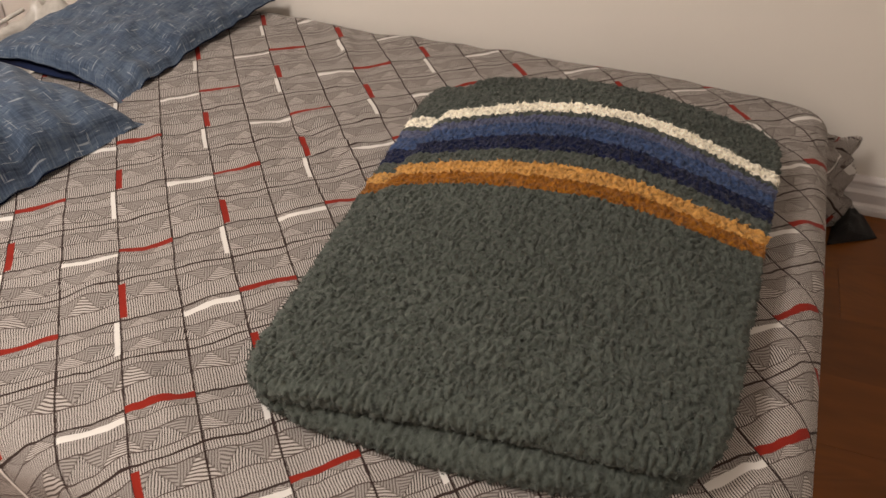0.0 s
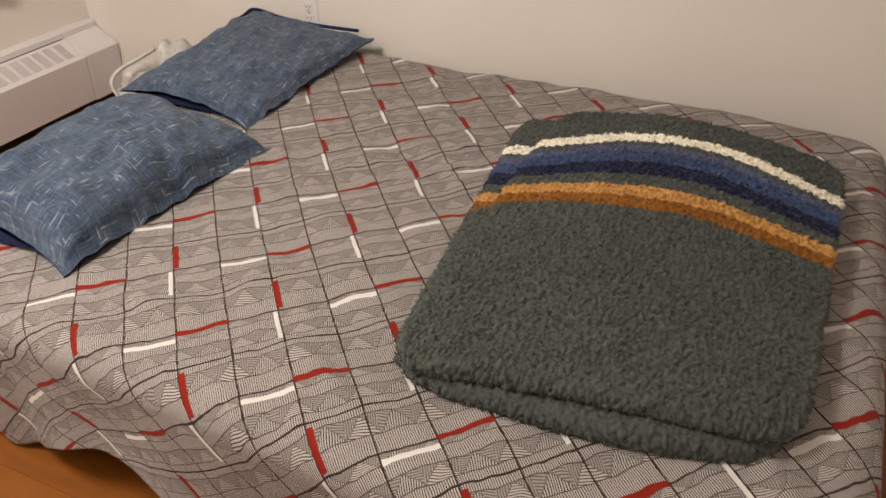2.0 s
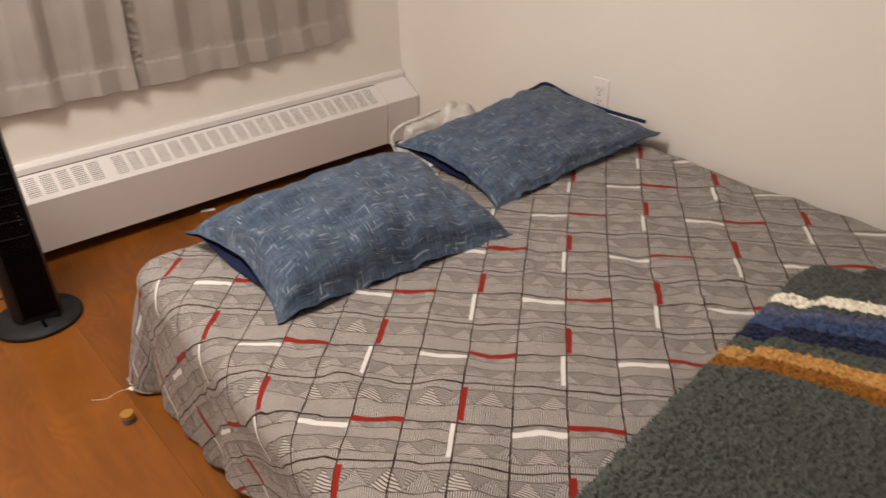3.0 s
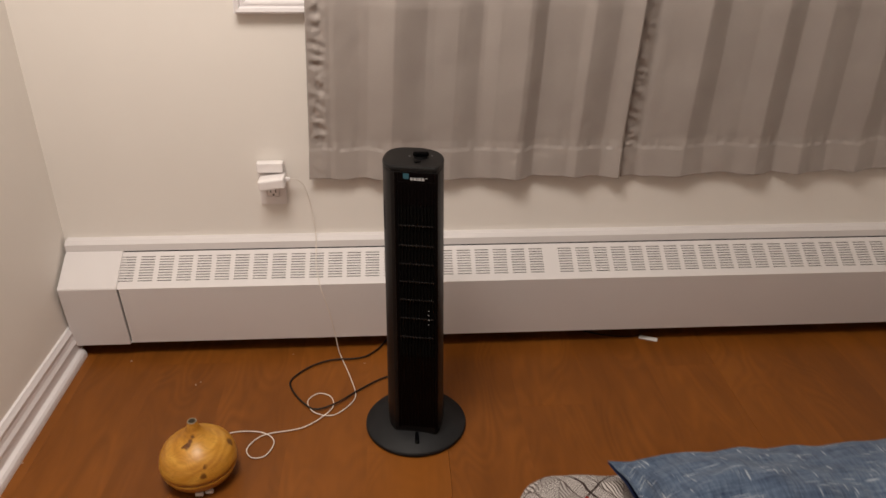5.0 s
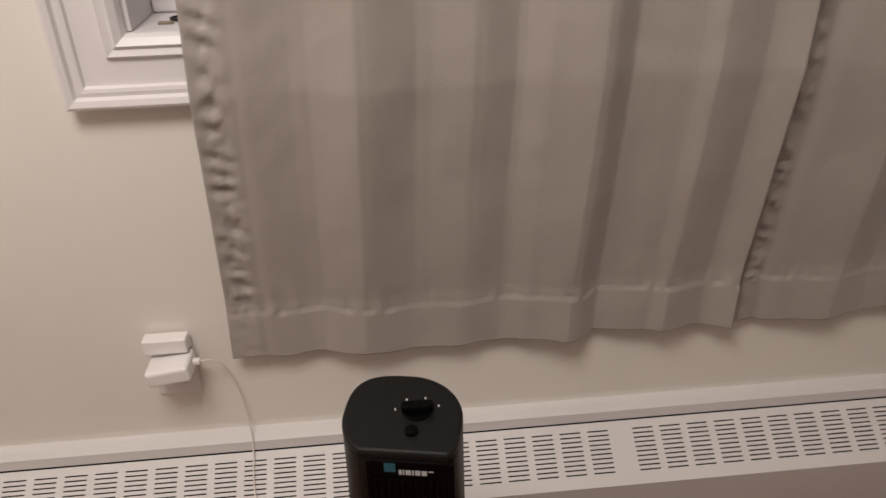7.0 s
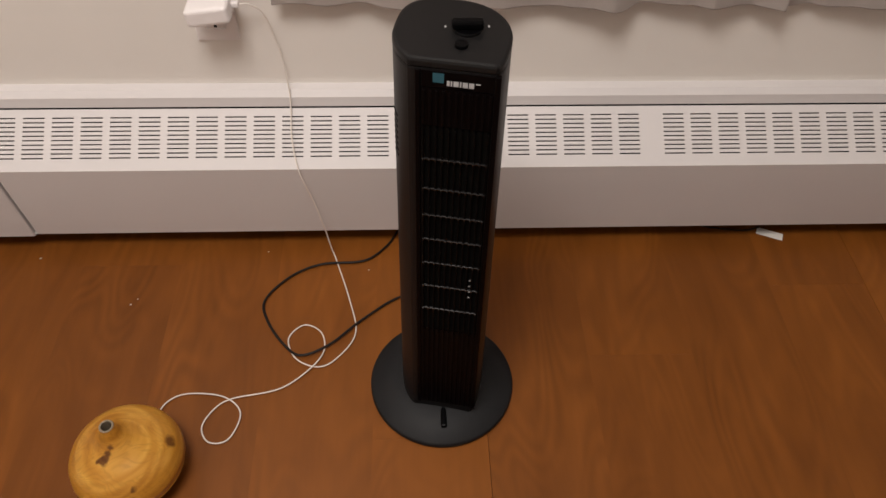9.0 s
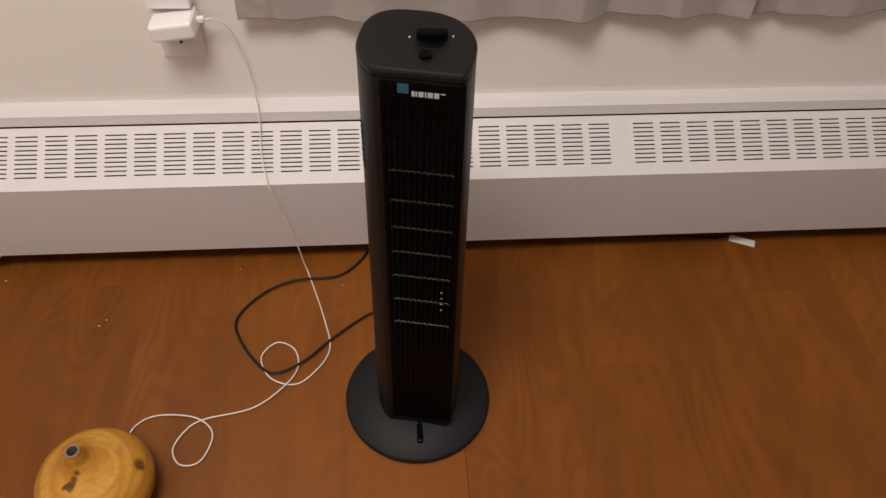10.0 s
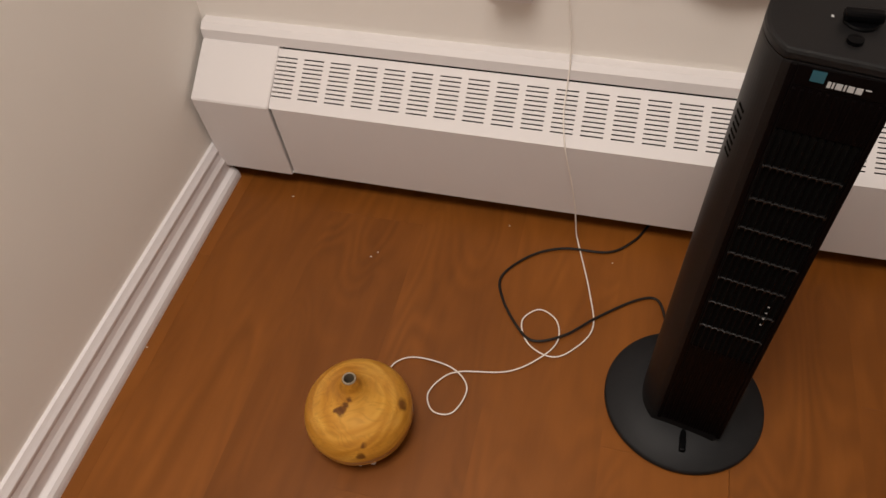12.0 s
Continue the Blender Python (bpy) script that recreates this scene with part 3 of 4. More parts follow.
# ---- baseboard heater along the window wall ----
def heater():
    h = thing("baseboard_heater", (1.3, 0, 0.04), "long white enamelled baseboard heater with slotted top grille", "heater")
    top, mid, low = Vector((0, -0.030, 0.288)), Vector((0, -0.122, 0.226)), Vector((0, -0.105, 0.046))
    x_end0, x_end1, xa, xb = 0.009, X1 - 0.006, 0.155, X1 - 0.165
    # wall strip above the seam
    part("back_plate", sweep([(0, 0.2910), (0.029, 0.2910), (0.028, 0.310), (0.018, 0.319), (0, 0.320)], (x_end0, 0, 0), (x_end1, 0, 0), (0, -1, 0)), MAT_HEATER, h)
    # solid near-black boxes painted as the shade seen through seam and slots
    part("shade_backing", box((x_end0, -0.018, 0.02), (x_end1, -0.002, 0.2945)), MAT_DARK, h)
    part("shade_filler", box((xa, -0.085, 0.045), (xb, -0.019, 0.225)), MAT_DARK, h)

    def slab(x0, x1, p, q, thick=0.0016):
        d = (q - p).normalized()
        nrm = Vector((0, -d.z, d.y))
        nrm = nrm if nrm.y < 0 else -nrm
        bm = bmesh.new()
        vs = [bm.verts.new(Vector((x, 0, 0)) + b + nrm * t) for x in (x0, x1) for b in (p, q) for t in (0, -thick)]
        for f in ((0, 1, 3, 2), (4, 6, 7, 5), (0, 4, 5, 1), (2, 3, 7, 6), (0, 2, 6, 4), (1, 5, 7, 3)):
            bm.faces.new([vs[i] for i in f])
        bmesh.ops.recalc_face_normals(bm, faces=bm.faces)
        return bm

    part("front_panel", slab(xa + 0.0085, xb - 0.0085, mid, low), MAT_HEATER, h)
    lip = slab(xa, xb, low, low + Vector((0, 0.02, -0.001)))
    part("front_lip", lip, MAT_HEATER, h)
    # slotted grille: rails, then strips between the slots
    along = mid - top
    slot0, slot1, rows = 0.13, 0.80, 10
    gap_lo, gap_hi = 1.297, 1.341
    pitch, web = 0.0500, 0.0125
    cells = [gap_lo - pitch * (k + 1) + web for k in range(23)] + [gap_hi + pitch * k for k in range(22)]
    cells = [c for c in cells if c > xa - 0.02 and c + pitch - web < xb - 0.03]
    bm = slab(xa, xb, top, top + along * slot0)
    join(bm, slab(xa, xb, top + along * slot1, mid))
    edges = sorted(cells)
    solid = [(xa, max(edges[0], xa + 0.001))] + [(c + pitch - web, d) for c, d in zip(edges, edges[1:])] + [(edges[-1] + pitch - web, xb)]
    for x0, x1 in solid:
        join(bm, slab(x0, x1, top + along * slot0, top + along * slot1))
    verts, faces = [], []
    d = along.normalized()
    nrm = Vector((0, d.z, -d.y))
    nrm = nrm if nrm.y > 0 else -nrm
    for c in edges:
        for r in range(rows - 1):
            s0 = slot0 + (slot1 - slot0) * (r + 0.30) / (rows - 0.70)
            s1 = slot0 + (slot1 - slot0) * (r + 1) / (rows - 0.70)
            k = len(verts)
            verts += [Vector((max(x, xa), 0, 0)) + top + along * s + nrm * t for x in (c, c + pitch - web) for s in (s0, s1) for t in (0, 0.0016)]
            faces += [tuple(k + i for i in f) for f in ((0, 1, 3, 2), (4, 6, 7, 5), (0, 4, 5, 1), (2, 3, 7, 6), (0, 2, 6, 4), (1, 5, 7, 3))]
    tmp = bpy.data.meshes.new("tmp")
    tmp.from_pydata(verts, [], faces)
    bm.from_mesh(tmp)
    bpy.data.meshes.remove(tmp)
    bmesh.ops.recalc_face_normals(bm, faces=bm.faces)
    part("grille", bm, MAT_HEATER, h, "white slotted metal grille")
    for x0, x1 in ((x_end0, xa + 0.004), (xb - 0.004, x_end1)):
        bm = bmesh.new()
        o = Vector((0, -0.005, 0.004))
        pts = [Vector((0, -0.018, 0.292)), top + o * 0.6, mid + o, low + Vector((0, -0.0035, -0.004)), Vector((0, -0.018, 0.038))]
        a = [bm.verts.new(Vector((x0, 0, 0)) + p) for p in pts]
        b = [bm.verts.new(Vector((x1, 0, 0)) + p) for p in pts]
        for i in range(5):
            bm.faces.new((a[i], a[(i + 1) % 5], b[(i + 1) % 5], b[i]))
        bm.faces.new(a[::-1])
        bm.faces.new(b)
        bmesh.ops.recalc_face_normals(bm, faces=bm.faces)
        bmesh.ops.bevel(bm, geom=bm.edges[:], offset=0.0015, segments=2, affect="EDGES")
        part("end_cap", bm, MAT_HEATER, h)


heater()


# ---- outlets ----
def outlet(name_at, face, label):
    """A duplex outlet: plate centre, and a function that turns (along, out, up) into the room."""
    o = thing("wall_outlet", name_at, label, "outlet")

    def place(bm):
        for v in bm.verts:
            v.co = Vector(name_at) + face(v.co)
        bmesh.ops.recalc_face_normals(bm, faces=bm.faces)
        return bm

    part("plate", place(box((-0.035, 0, -0.057), (0.035, 0.005, 0.057), 0.002)), MAT_PLASTIC, o)
    for z in (-0.0195, 0.0195):
        s = part("socket", place(box((-0.017, 0.005, z - 0.014), (0.017, 0.0075, z + 0.014), 0.004)), MAT_PLASTIC, o)
        for x in (-0.0065, 0.0065):
            part("slot", place(box((x - 0.0013, 0.0074, z - 0.002), (x + 0.0013, 0.0079, z + 0.007))), MAT_PLUG, s)
        part("slot", place(box((-0.0025, 0.0074, z - 0.0105), (0.0025, 0.0079, z - 0.006), 0.001)), MAT_PLUG, s)
    part("screw", place(box((-0.003, 0.005, -0.003), (0.003, 0.0065, 0.003), 0.001)), MAT_GREYBIT, o)


outlet((0.571, 0, 0.467), lambda c: Vector((c.x, -c.y, c.z)), "white duplex wall outlet with two plugs")
outlet((X1, -1.093, 0.447), lambda c: Vector((-c.y, c.x, c.z)), "white duplex wall outlet above the bed")
ad = thing("power_adapter", (0.577, -0.03, 0.487), "white cube charger plugged into the outlet", "charger")
bm = box((0.543, -0.064, 0.474), (0.611, -0.0085, 0.503), 0.006, seg=3)
bmesh.ops.rotate(bm, verts=bm.verts, cent=(0.577, -0.03, 0.488), matrix=Matrix.Rotation(radians(-7), 3, "Y"))
part("body", bm, MAT_PLASTIC, ad)
part("cable_plug", box((0.6100, -0.036, 0.4885), (0.622, -0.026, 0.4975), 0.002), MAT_PLASTIC, ad)
whole("night_light", box((0.538, -0.030, 0.5095), (0.606, -0.0055, 0.536), 0.003, seg=3), MAT_PLASTIC, (0.572, 0, 0.52), "flat white plug-in box at the top of the outlet", "plug-in")

# ---- tower fan ----
FX, FY = 0.9345, -0.430


def fan():
    f = thing("tower_fan", (FX, FY + 0.007, 0), "black plastic tower fan on a round base", "fan")
    part("base", lathe([(0.0, 0.0), (0.119, 0.0), (0.122, 0.004), (0.122, 0.009), (0.119, 0.013), (0.075, 0.023), (0.062, 0.026), (0.0, 0.027)], (FX, FY + 0.007, 0), 72), MAT_FANBASE, f, smooth=True)

    def piece(name, bm, mat, parent, label="", smooth=False):
        """A part of the column, which narrows and leans back a little towards its top."""
        for v in bm.verts:
            z = v.co.z * 0.957
            k = 1.045 - 0.045 * z / 0.68
            v.co = (FX + (v.co.x - FX) * k, FY + (v.co.y - FY) * k + 0.0441 * z, z)
        return part(name, bm, mat, parent, label, smooth)

    turn = radians(-11)                                     # the front looks slightly to the fan's side

    def ring(r, grow=0.0, n=96, front=-0.052):
        """Cross-section: round behind, a flat front with a sharper corner."""
        out = []
        for i in range(n):
            w = 2 * math.pi * i / n
            x, y = (r + grow) * math.cos(w), (r + grow) * 1.02 * math.sin(w)
            if x > 0 and y < 0:                             # squarer corner on this side
                k = (abs(math.cos(w)) ** 4.5 + abs(math.sin(w)) ** 4.5) ** (-1 / 4.5)
                x, y = x * (1 + (k - 1) * 0.8), y * (1 + (k - 1) * 0.8)
            if x < 0 and y > 0:                             # fuller shoulder behind
                k = (abs(math.cos(w)) ** 3.2 + abs(math.sin(w)) ** 3.2) ** (-1 / 3.2)
                x, y = x * k, y * k
            y = max(y, front - grow)
            c, s = math.cos(turn), math.sin(turn)
            out.append(Vector((FX + c * x - s * y, FY + s * x + c * y, 0)))
        return out

    def column(levels, cap=True):
        bm = bmesh.new()
        rows = [[bm.verts.new(p + Vector((0, 0, z))) for p in ring(r, front=fr)] for r, z, fr in levels]
        for a, b in zip(rows, rows[1:]):
            for i in range(len(a)):
                bm.faces.new((a[i], a[(i + 1) % len(a)], b[(i + 1) % len(a)], b[i]))
        bm.faces.new(rows[0][::-1])
        bm.faces.new(rows[-1])
        return bm

    def front(x, out, z):
        c, s = math.cos(turn), math.sin(turn)
        x, y = 1.06 * x + 0.0140, -0.052 - out
        return Vector((FX + c * x - s * y, FY + s * x + c * y, z))

    def slab(x0, x1, z0, z1, o0, o1, bevel=0.0):
        bm = box((x0, o0, z0), (x1, o1, z1), bevel)
        for v in bm.verts:
            v.co = front(v.co.x, v.co.y, v.co.z)
        bmesh.ops.recalc_face_normals(bm, faces=bm.faces)
        return bm

    body = piece("housing", column([(0.062, 0.020, -0.051), (0.0635, 0.05, -0.052), (0.0635, 0.700, -0.052), (0.0630, 0.703, -0.0515)]), MAT_FAN, f, smooth=False)
    top = piece("top_cap", column([(0.0625, 0.7035, -0.0512), (0.0638, 0.7055, -0.0525), (0.0638, 0.711, -0.0525), (0.0628, 0.7135, -0.0515), (0.060, 0.7145, -0.049)]), MAT_FAN, f)
    piece("knob", lathe([(0.0, 0.7145), (0.0150, 0.7145), (0.0150, 0.7160), (0.014, 0.7175), (0.0, 0.7175)], (FX + 0.016, FY + 0.004, 0), 28), MAT_FANDARK, top)
    piece("grip", box((FX - 0.001, FY - 0.003, 0.7172), (FX + 0.033, FY + 0.009, 0.7275), 0.003), MAT_FANDARK, top)
    piece("button", lathe([(0.0, 0.7145), (0.007, 0.7145), (0.007, 0.718), (0.0, 0.719)], (FX + 0.008, FY - 0.026, 0), 20), MAT_FANDARK, top)
    for k in range(4):
        w = radians(165 - 50 * k)
        cx, cy = FX + 0.016 + 0.024 * math.cos(w), FY + 0.004 + 0.021 * math.sin(w)
        piece("mark", box((cx - 0.0010, cy - 0.0016, 0.7145), (cx + 0.0010, cy + 0.0016, 0.7151)), MAT_PRINT_GLINT, top)
    # front: gloss plate, ribbed panels, open grille
    piece("front_plate", slab(-0.036, 0.036, 0.681, 0.702, -0.002, 0.0015, 0.0008), MAT_FANGLOSS, f)
    piece("logo_square", slab(-0.0245, -0.0135, 0.6880, 0.6995, 0.0016, 0.0021), MAT_TEAL, f)
    for x0, x1 in ((-0.0075, -0.0048), (-0.0038, -0.0022), (-0.0010, 0.0040), (0.0052, 0.0068), (0.0080, 0.0130), (0.0142, 0.0192)):
        piece("logo_bar", slab(x0 - 0.003, x1 - 0.003, 0.6850, 0.6912, 0.0016, 0.0021), MAT_PRINT_GLINT, f)
    piece("logo_bar", slab(0.0178, 0.0225, 0.6902, 0.6912, 0.0016, 0.0021), MAT_PRINT_GLINT, f)
    # near-black slab painted for the unlit depth behind the grille
    piece("grille_shade", slab(-0.036, 0.036, 0.250, 0.628, -0.0005, 0.0006), MAT_DARK, f)
    for z0, z1 in ((0.629, 0.680), (0.045, 0.249)):
        panel = piece("ribbed_panel", slab(-0.036, 0.036, z0, z1, -0.001, 0.0012), MAT_FANGLOSS, f)
        for k in range(11):
            x = -0.0335 + 0.0067 * k
            piece("rib", slab(x - 0.0014, x + 0.0014, z0 + 0.002, z1 - 0.002, 0.0012, 0.0034, 0.0006), MAT_FANGLOSS, panel)
    for k in range(11):
        x = -0.0335 + 0.0067 * k
        piece("slat", slab(x - 0.0007, x + 0.0007, 0.250, 0.628, 0.0006, 0.0050, 0.0003), MAT_FANDARK, f)
    for z in (0.582, 0.535, 0.490, 0.446, 0.400, 0.352, 0.302):
        bm = slab(-0.035, 0.035, z - 0.0012, z + 0.0012, 0.0012, 0.0043, 0.0006)
        for k in range(11):                                 # beads where the rung crosses the slats, put in for its dotted highlights
            x = -0.0335 + 0.0067 * k
            join(bm, slab(x - 0.0013, x + 0.0013, z - 0.0018, z + 0.0018, 0.0030, 0.0058, 0.0007))
        piece("rung", bm, MAT_FANRUNG, f)
    for x in (-0.0395, 0.0395):
        piece("edge_trim", slab(x - 0.003, x + 0.003, 0.04, 0.702, -0.004, 0.0022, 0.0015), MAT_FANGLOSS, f)
    for k in range(8):                                      # short vents on the housing's side, near-black bars for their shaded openings
        z = 0.560 + 0.0085 * k
        w = radians(205)
        c, q = 0.0629 * math.cos(w), 0.0640 * math.sin(w)
        cc, ss = math.cos(turn), math.sin(turn)
        bm = box((-0.0009, -0.007, z), (0.0009, 0.007, z + 0.0034))
        bmesh.ops.rotate(bm, verts=bm.verts, cent=(0, 0, 0), matrix=Matrix.Rotation(w + turn, 3, "Z"))
        bmesh.ops.translate(bm, verts=bm.verts, vec=(FX + cc * c - ss * q, FY + ss * c + cc * q, 0))
        piece("vent_slot", bm, MAT_DARK, body)
    # four pale dashes painted on as reflections in the grille
    for k in range(4):
        piece("glint", slab(0.0230, 0.0252, 0.375 - 0.012 * k, 0.3766 - 0.012 * k, 0.0052, 0.0056), MAT_PRINT_GLINT, f)
    part("foot_notch", box((FX - 0.005, FY - 0.088, 0.0160), (FX + 0.005, FY - 0.050, 0.0262), 0.003), MAT_FANDARK, f)


fan()

# ---- wood-look diffuser ----
DX, DY = 0.449, -0.572


def turned(profile, centre, seg=48, capped=True):
    return lathe([(0.965 * r, z) for r, z in profile], centre, seg, capped)


dif = thing("aroma_diffuser", (DX, DY, 0), "onion-shaped yellow wood-grain aroma diffuser on the floor", "diffuser")
part("base", turned([(0.0, 0.002), (0.052, 0.002), (0.060, 0.005), (0.074, 0.018), (0.083, 0.034), (0.0855, 0.043), (0.084, 0.0435)], (DX, DY, 0), 64), MAT_PINE, dif, smooth=True)
# near-black disc painted as the shade down inside the spout
part("spout_hole", turned([(0.0, 0.1290), (0.0077, 0.1290), (0.0077, 0.1300), (0.0, 0.1300)], (DX, DY, 0), 24), MAT_DARK, dif)
part("seam", turned([(0.0, 0.0437), (0.0835, 0.0437), (0.0835, 0.0450), (0.0, 0.0450)], (DX, DY, 0), 64), MAT_PLUG, dif)
cover_top = part("cover", turned([(0.084, 0.0452), (0.0862, 0.0462), (0.0865, 0.055), (0.0835, 0.070), (0.0755, 0.085), (0.062, 0.0975), (0.047, 0.107), (0.034, 0.115), (0.0245, 0.124),
                                 (0.0170, 0.134), (0.0130, 0.144), (0.0112, 0.151), (0.0106, 0.1545), (0.0090, 0.1550), (0.0082, 0.152), (0.0080, 0.128)], (DX, DY, 0), 64), MAT_PINE, dif, smooth=True)
part("spout_ring", turned([(0.0079, 0.130), (0.0079, 0.1555), (0.0100, 0.1558), (0.0108, 0.1548), (0.0090, 0.1546)], (DX, DY, 0), 32, False), MAT_GREYBIT, cover_top, "pale grey rim of the mist spout")
for w in (-1.42, -1.08):
    cx, cy = DX + 0.062 * math.cos(w), DY + 0.062 * math.sin(w)
    part("button", box((cx - 0.009, cy - 0.005, 0.001), (cx + 0.009, cy + 0.004, 0.008), 0.002), MAT_PLASTIC, dif)

# ---- cords ----
white = [(0.622, -0.031, 0.4925), (0.636, -0.027, 0.490), (0.655, -0.016, 0.465), (0.668, -0.012, 0.40), (0.676, -0.024, 0.327), (0.676, -0.040, 0.290), (0.678, -0.082, 0.262),
         (0.690, -0.128, 0.226), (0.708, -0.131, 0.15), (0.720, -0.130, 0.08), (0.727, -0.128, 0.02), (0.735, -0.142, 0.003), (0.767, -0.244, 0.003), (0.781, -0.319, 0.003), (0.750, -0.371, 0.003),
         (0.718, -0.388, 0.003), (0.678, -0.370, 0.003), (0.661, -0.328, 0.003), (0.686, -0.299, 0.003), (0.718, -0.315, 0.004), (0.727, -0.354, 0.005), (0.706, -0.392, 0.006),
         (0.656, -0.430, 0.003), (0.579, -0.447, 0.003), (0.551, -0.466, 0.003), (0.536, -0.499, 0.003), (0.552, -0.526, 0.003), (0.583, -0.521, 0.003), (0.596, -0.475, 0.004), (0.564, -0.445, 0.006),
         (0.503, -0.436, 0.003), (0.470, -0.452, 0.004), (0.458, -0.492, 0.012)]
whole("charging_cord", cord(white, 0.0013), MAT_CORD, (0.65, -0.3, 0), "thin white cord looping over the floor to the diffuser", "cord", smooth=True)
black = [(0.915, -0.362, 0.03), (0.905, -0.300, 0.006), (0.886, -0.240, 0.0045), (0.85, -0.245, 0.0045), (0.787, -0.295, 0.0055), (0.737, -0.344, 0.008), (0.687, -0.365, 0.006), (0.654, -0.341, 0.0045), (0.619, -0.289, 0.0045), (0.609, -0.241, 0.0045),
         (0.651, -0.186, 0.0045), (0.709, -0.157, 0.0055), (0.790, -0.149, 0.0045), (0.833, -0.113, 0.0045), (0.855, -0.074, 0.0045), (0.88, -0.03, 0.006)]
whole("fan_cord", cord(black, 0.0019, flat=1.3), MAT_BLACKCORD, (0.75, -0.25, 0), "black flat power cord curled beside the fan", "cord", smooth=True)

# ---- bed ----
TILT = radians(-2.5)
HX, HY, BW, BL, BT = 1.085, -0.955, 1.50, 1.900, 0.366


def bed_xy(p, q):
    """p across the bed from its open side, q from head to foot."""
    c, s = math.cos(TILT), math.sin(TILT)
    return HX + c * p + s * q, HY + s * p - c * q


def settle(p, q):
    """How far the worn mattress sinks towards the wall and at the foot's corner."""
    low = -0.004 * min(1.0, max(0.0, (p - 0.95) / 0.5)) ** 2
    return low - 0.036 * min(1.0, max(0.0, (q - 1.42) / 0.46)) ** 2 * min(1.0, max(0.0, (p - 0.75) / 0.7))


def bedspread():
    rad, drop = 0.055, 0.345
    d1, d2 = Vector((0.255, -0.280)) / 4, Vector((-0.303, -0.256))
    det = d1.x * d2.y - d2.x * d1.y
    ox, oy = 1.481, -1.489

    def uv_of(p, q):
        x, y = bed_xy(p, q)
        x, y = x - ox, y - oy
        e, f = min(max(p / 1.5, 0.0), 1.0) - 0.5, min(max(q / 1.9, 0.0), 1.0) - 0.5     # the cloth is pulled a little askew
        pull_a = 0.344 + 0.279 * e + 0.154 * f - 1.254 * e * e - 0.154 * e * f - 0.657 * f * f - 0.091 * e ** 3
        pull_b = -0.045 - 0.078 * e + 0.043 * f - 0.065 * e * e - 0.264 * e * f + 0.371 * f * f - 0.18 * e ** 3
        return (x * d2.y - d2.x * y) / det + pull_a, (d1.x * y - x * d1.y) / det + pull_b

    def flat(u, v):
        return -drop - rad * 0.6 + u * (BW + 2 * (drop + rad * 0.6)), -drop - rad * 0.6 + v * (BL + 2 * (drop + rad * 0.6))

    def over(s, size):
        """How far past the rounded edge, and on which side."""
        if s < rad:
            return rad - s, -1
        if s > size - rad:
            return s - (size - rad), 1
        return 0.0, 0

    def place(u, v):
        p, q = flat(u, v)
        dp, sp = over(p, BW)
        dq, sq = over(q, BL)
        r = max(dp, dq)
        cp, cq = min(max(p, rad), BW - rad), min(max(q, rad), BL - rad)
        sag = 0.010 * (0.5 - abs(p / BW - 0.5)) + 0.004 * n3(p * 2.1, q * 2.3, 3)
        sag += settle(p, q)
        wr = 0.0080 * n3(p * 9 + 2 * q, q * 7 - 2 * p, 1.0) + 0.0045 * n3(p * 19, q * 15, 2.0)
        line = abs(n3(p * 2.6 + 1.1 * q, q * 2.0 - p * 1.3, 4.4))
        wr += 0.010 * max(0.0, 1 - line * 8) * (0.4 + n3(p * 4, q * 4, 6.6)) + 0.004 * math.sin(p * 38 + 9 * n3(p * 3, q * 3, 9.1)) * max(0.0, n3(p * 2.2, q * 2.2, 12.3))
        dx, dy = p - 0.90, q - 1.05                             # puckers spreading from the blanket's corner
        far = dx * dx + dy * dy
        wr += 0.0085 * far / (far + 0.012) * math.exp(-far / 0.045) * math.sin(9 * math.atan2(dy, dx) + 14 * n3(p * 5, q * 5, 2.2))
        if r == 0:
            x, y = bed_xy(p, q)
            return (x, y, BT + sag + wr)
        way = Vector((dp * sp, dq * sq)).normalized()
        corner = min(dp, dq) / r
        arc = rad * math.pi / 2
        if r < arc:
            w = r / rad
            out, z = rad * math.sin(w), BT - rad * (1 - math.cos(w))
        else:
            out, z = rad, BT - rad - (r - arc)
        if sp < 0 and dp >= dq and z < BT - rad:               # the hem rides up and flares along the open side
            ride = math.exp(-((q - 0.70) / 0.28) ** 2)
            deep = (BT - rad - z) / (BT - rad)
            out += 0.012 * ride * deep ** 3
            z = BT - rad - (BT - rad - z) * (1 - 0.52 * ride)
        down = max(0.0, BT - rad - z)
        along = q if dp > dq else p
        out += down * (0.015 + (0.38 if sp > 0 else 0.34 if sq < 0 else 0.20) * corner + 0.10 * n3(along * 5, 7.7) + 0.06 * n3(along * 13, 2.2))
        if sp > 0 and sq > 0 and z < BT - rad:                 # the corner by the wall is caught up in a stiff fold
            kink = corner ** 1.5 * min(1.0, down / 0.12)
            out += 0.060 * kink * (1 + 1.2 * n3(r * 16, corner * 7, 5.5))
            z += 0.055 * kink + 0.05 * kink * n3(r * 9, corner * 6, 8.5)
        x, y = bed_xy(cp + way.x * out, cq + way.y * out)
        return (min(x, X1 - 0.035), max(y, YF + 0.02), max(z + wr * max(0, 1 - down * 8) + sag * max(0, 1 - down * 4), 0.008 + 0.02 * abs(n3(along * 4, 9))))

    bm = sheet(260, 320, place, lambda u, v: uv_of(*flat(u, v)))
    ob = whole("bedspread", bm, MAT_COVER, (HX + 0.7, HY - 0.95, BT), "grey hatched bedspread with red and white dashes", "bedspread", smooth=True)
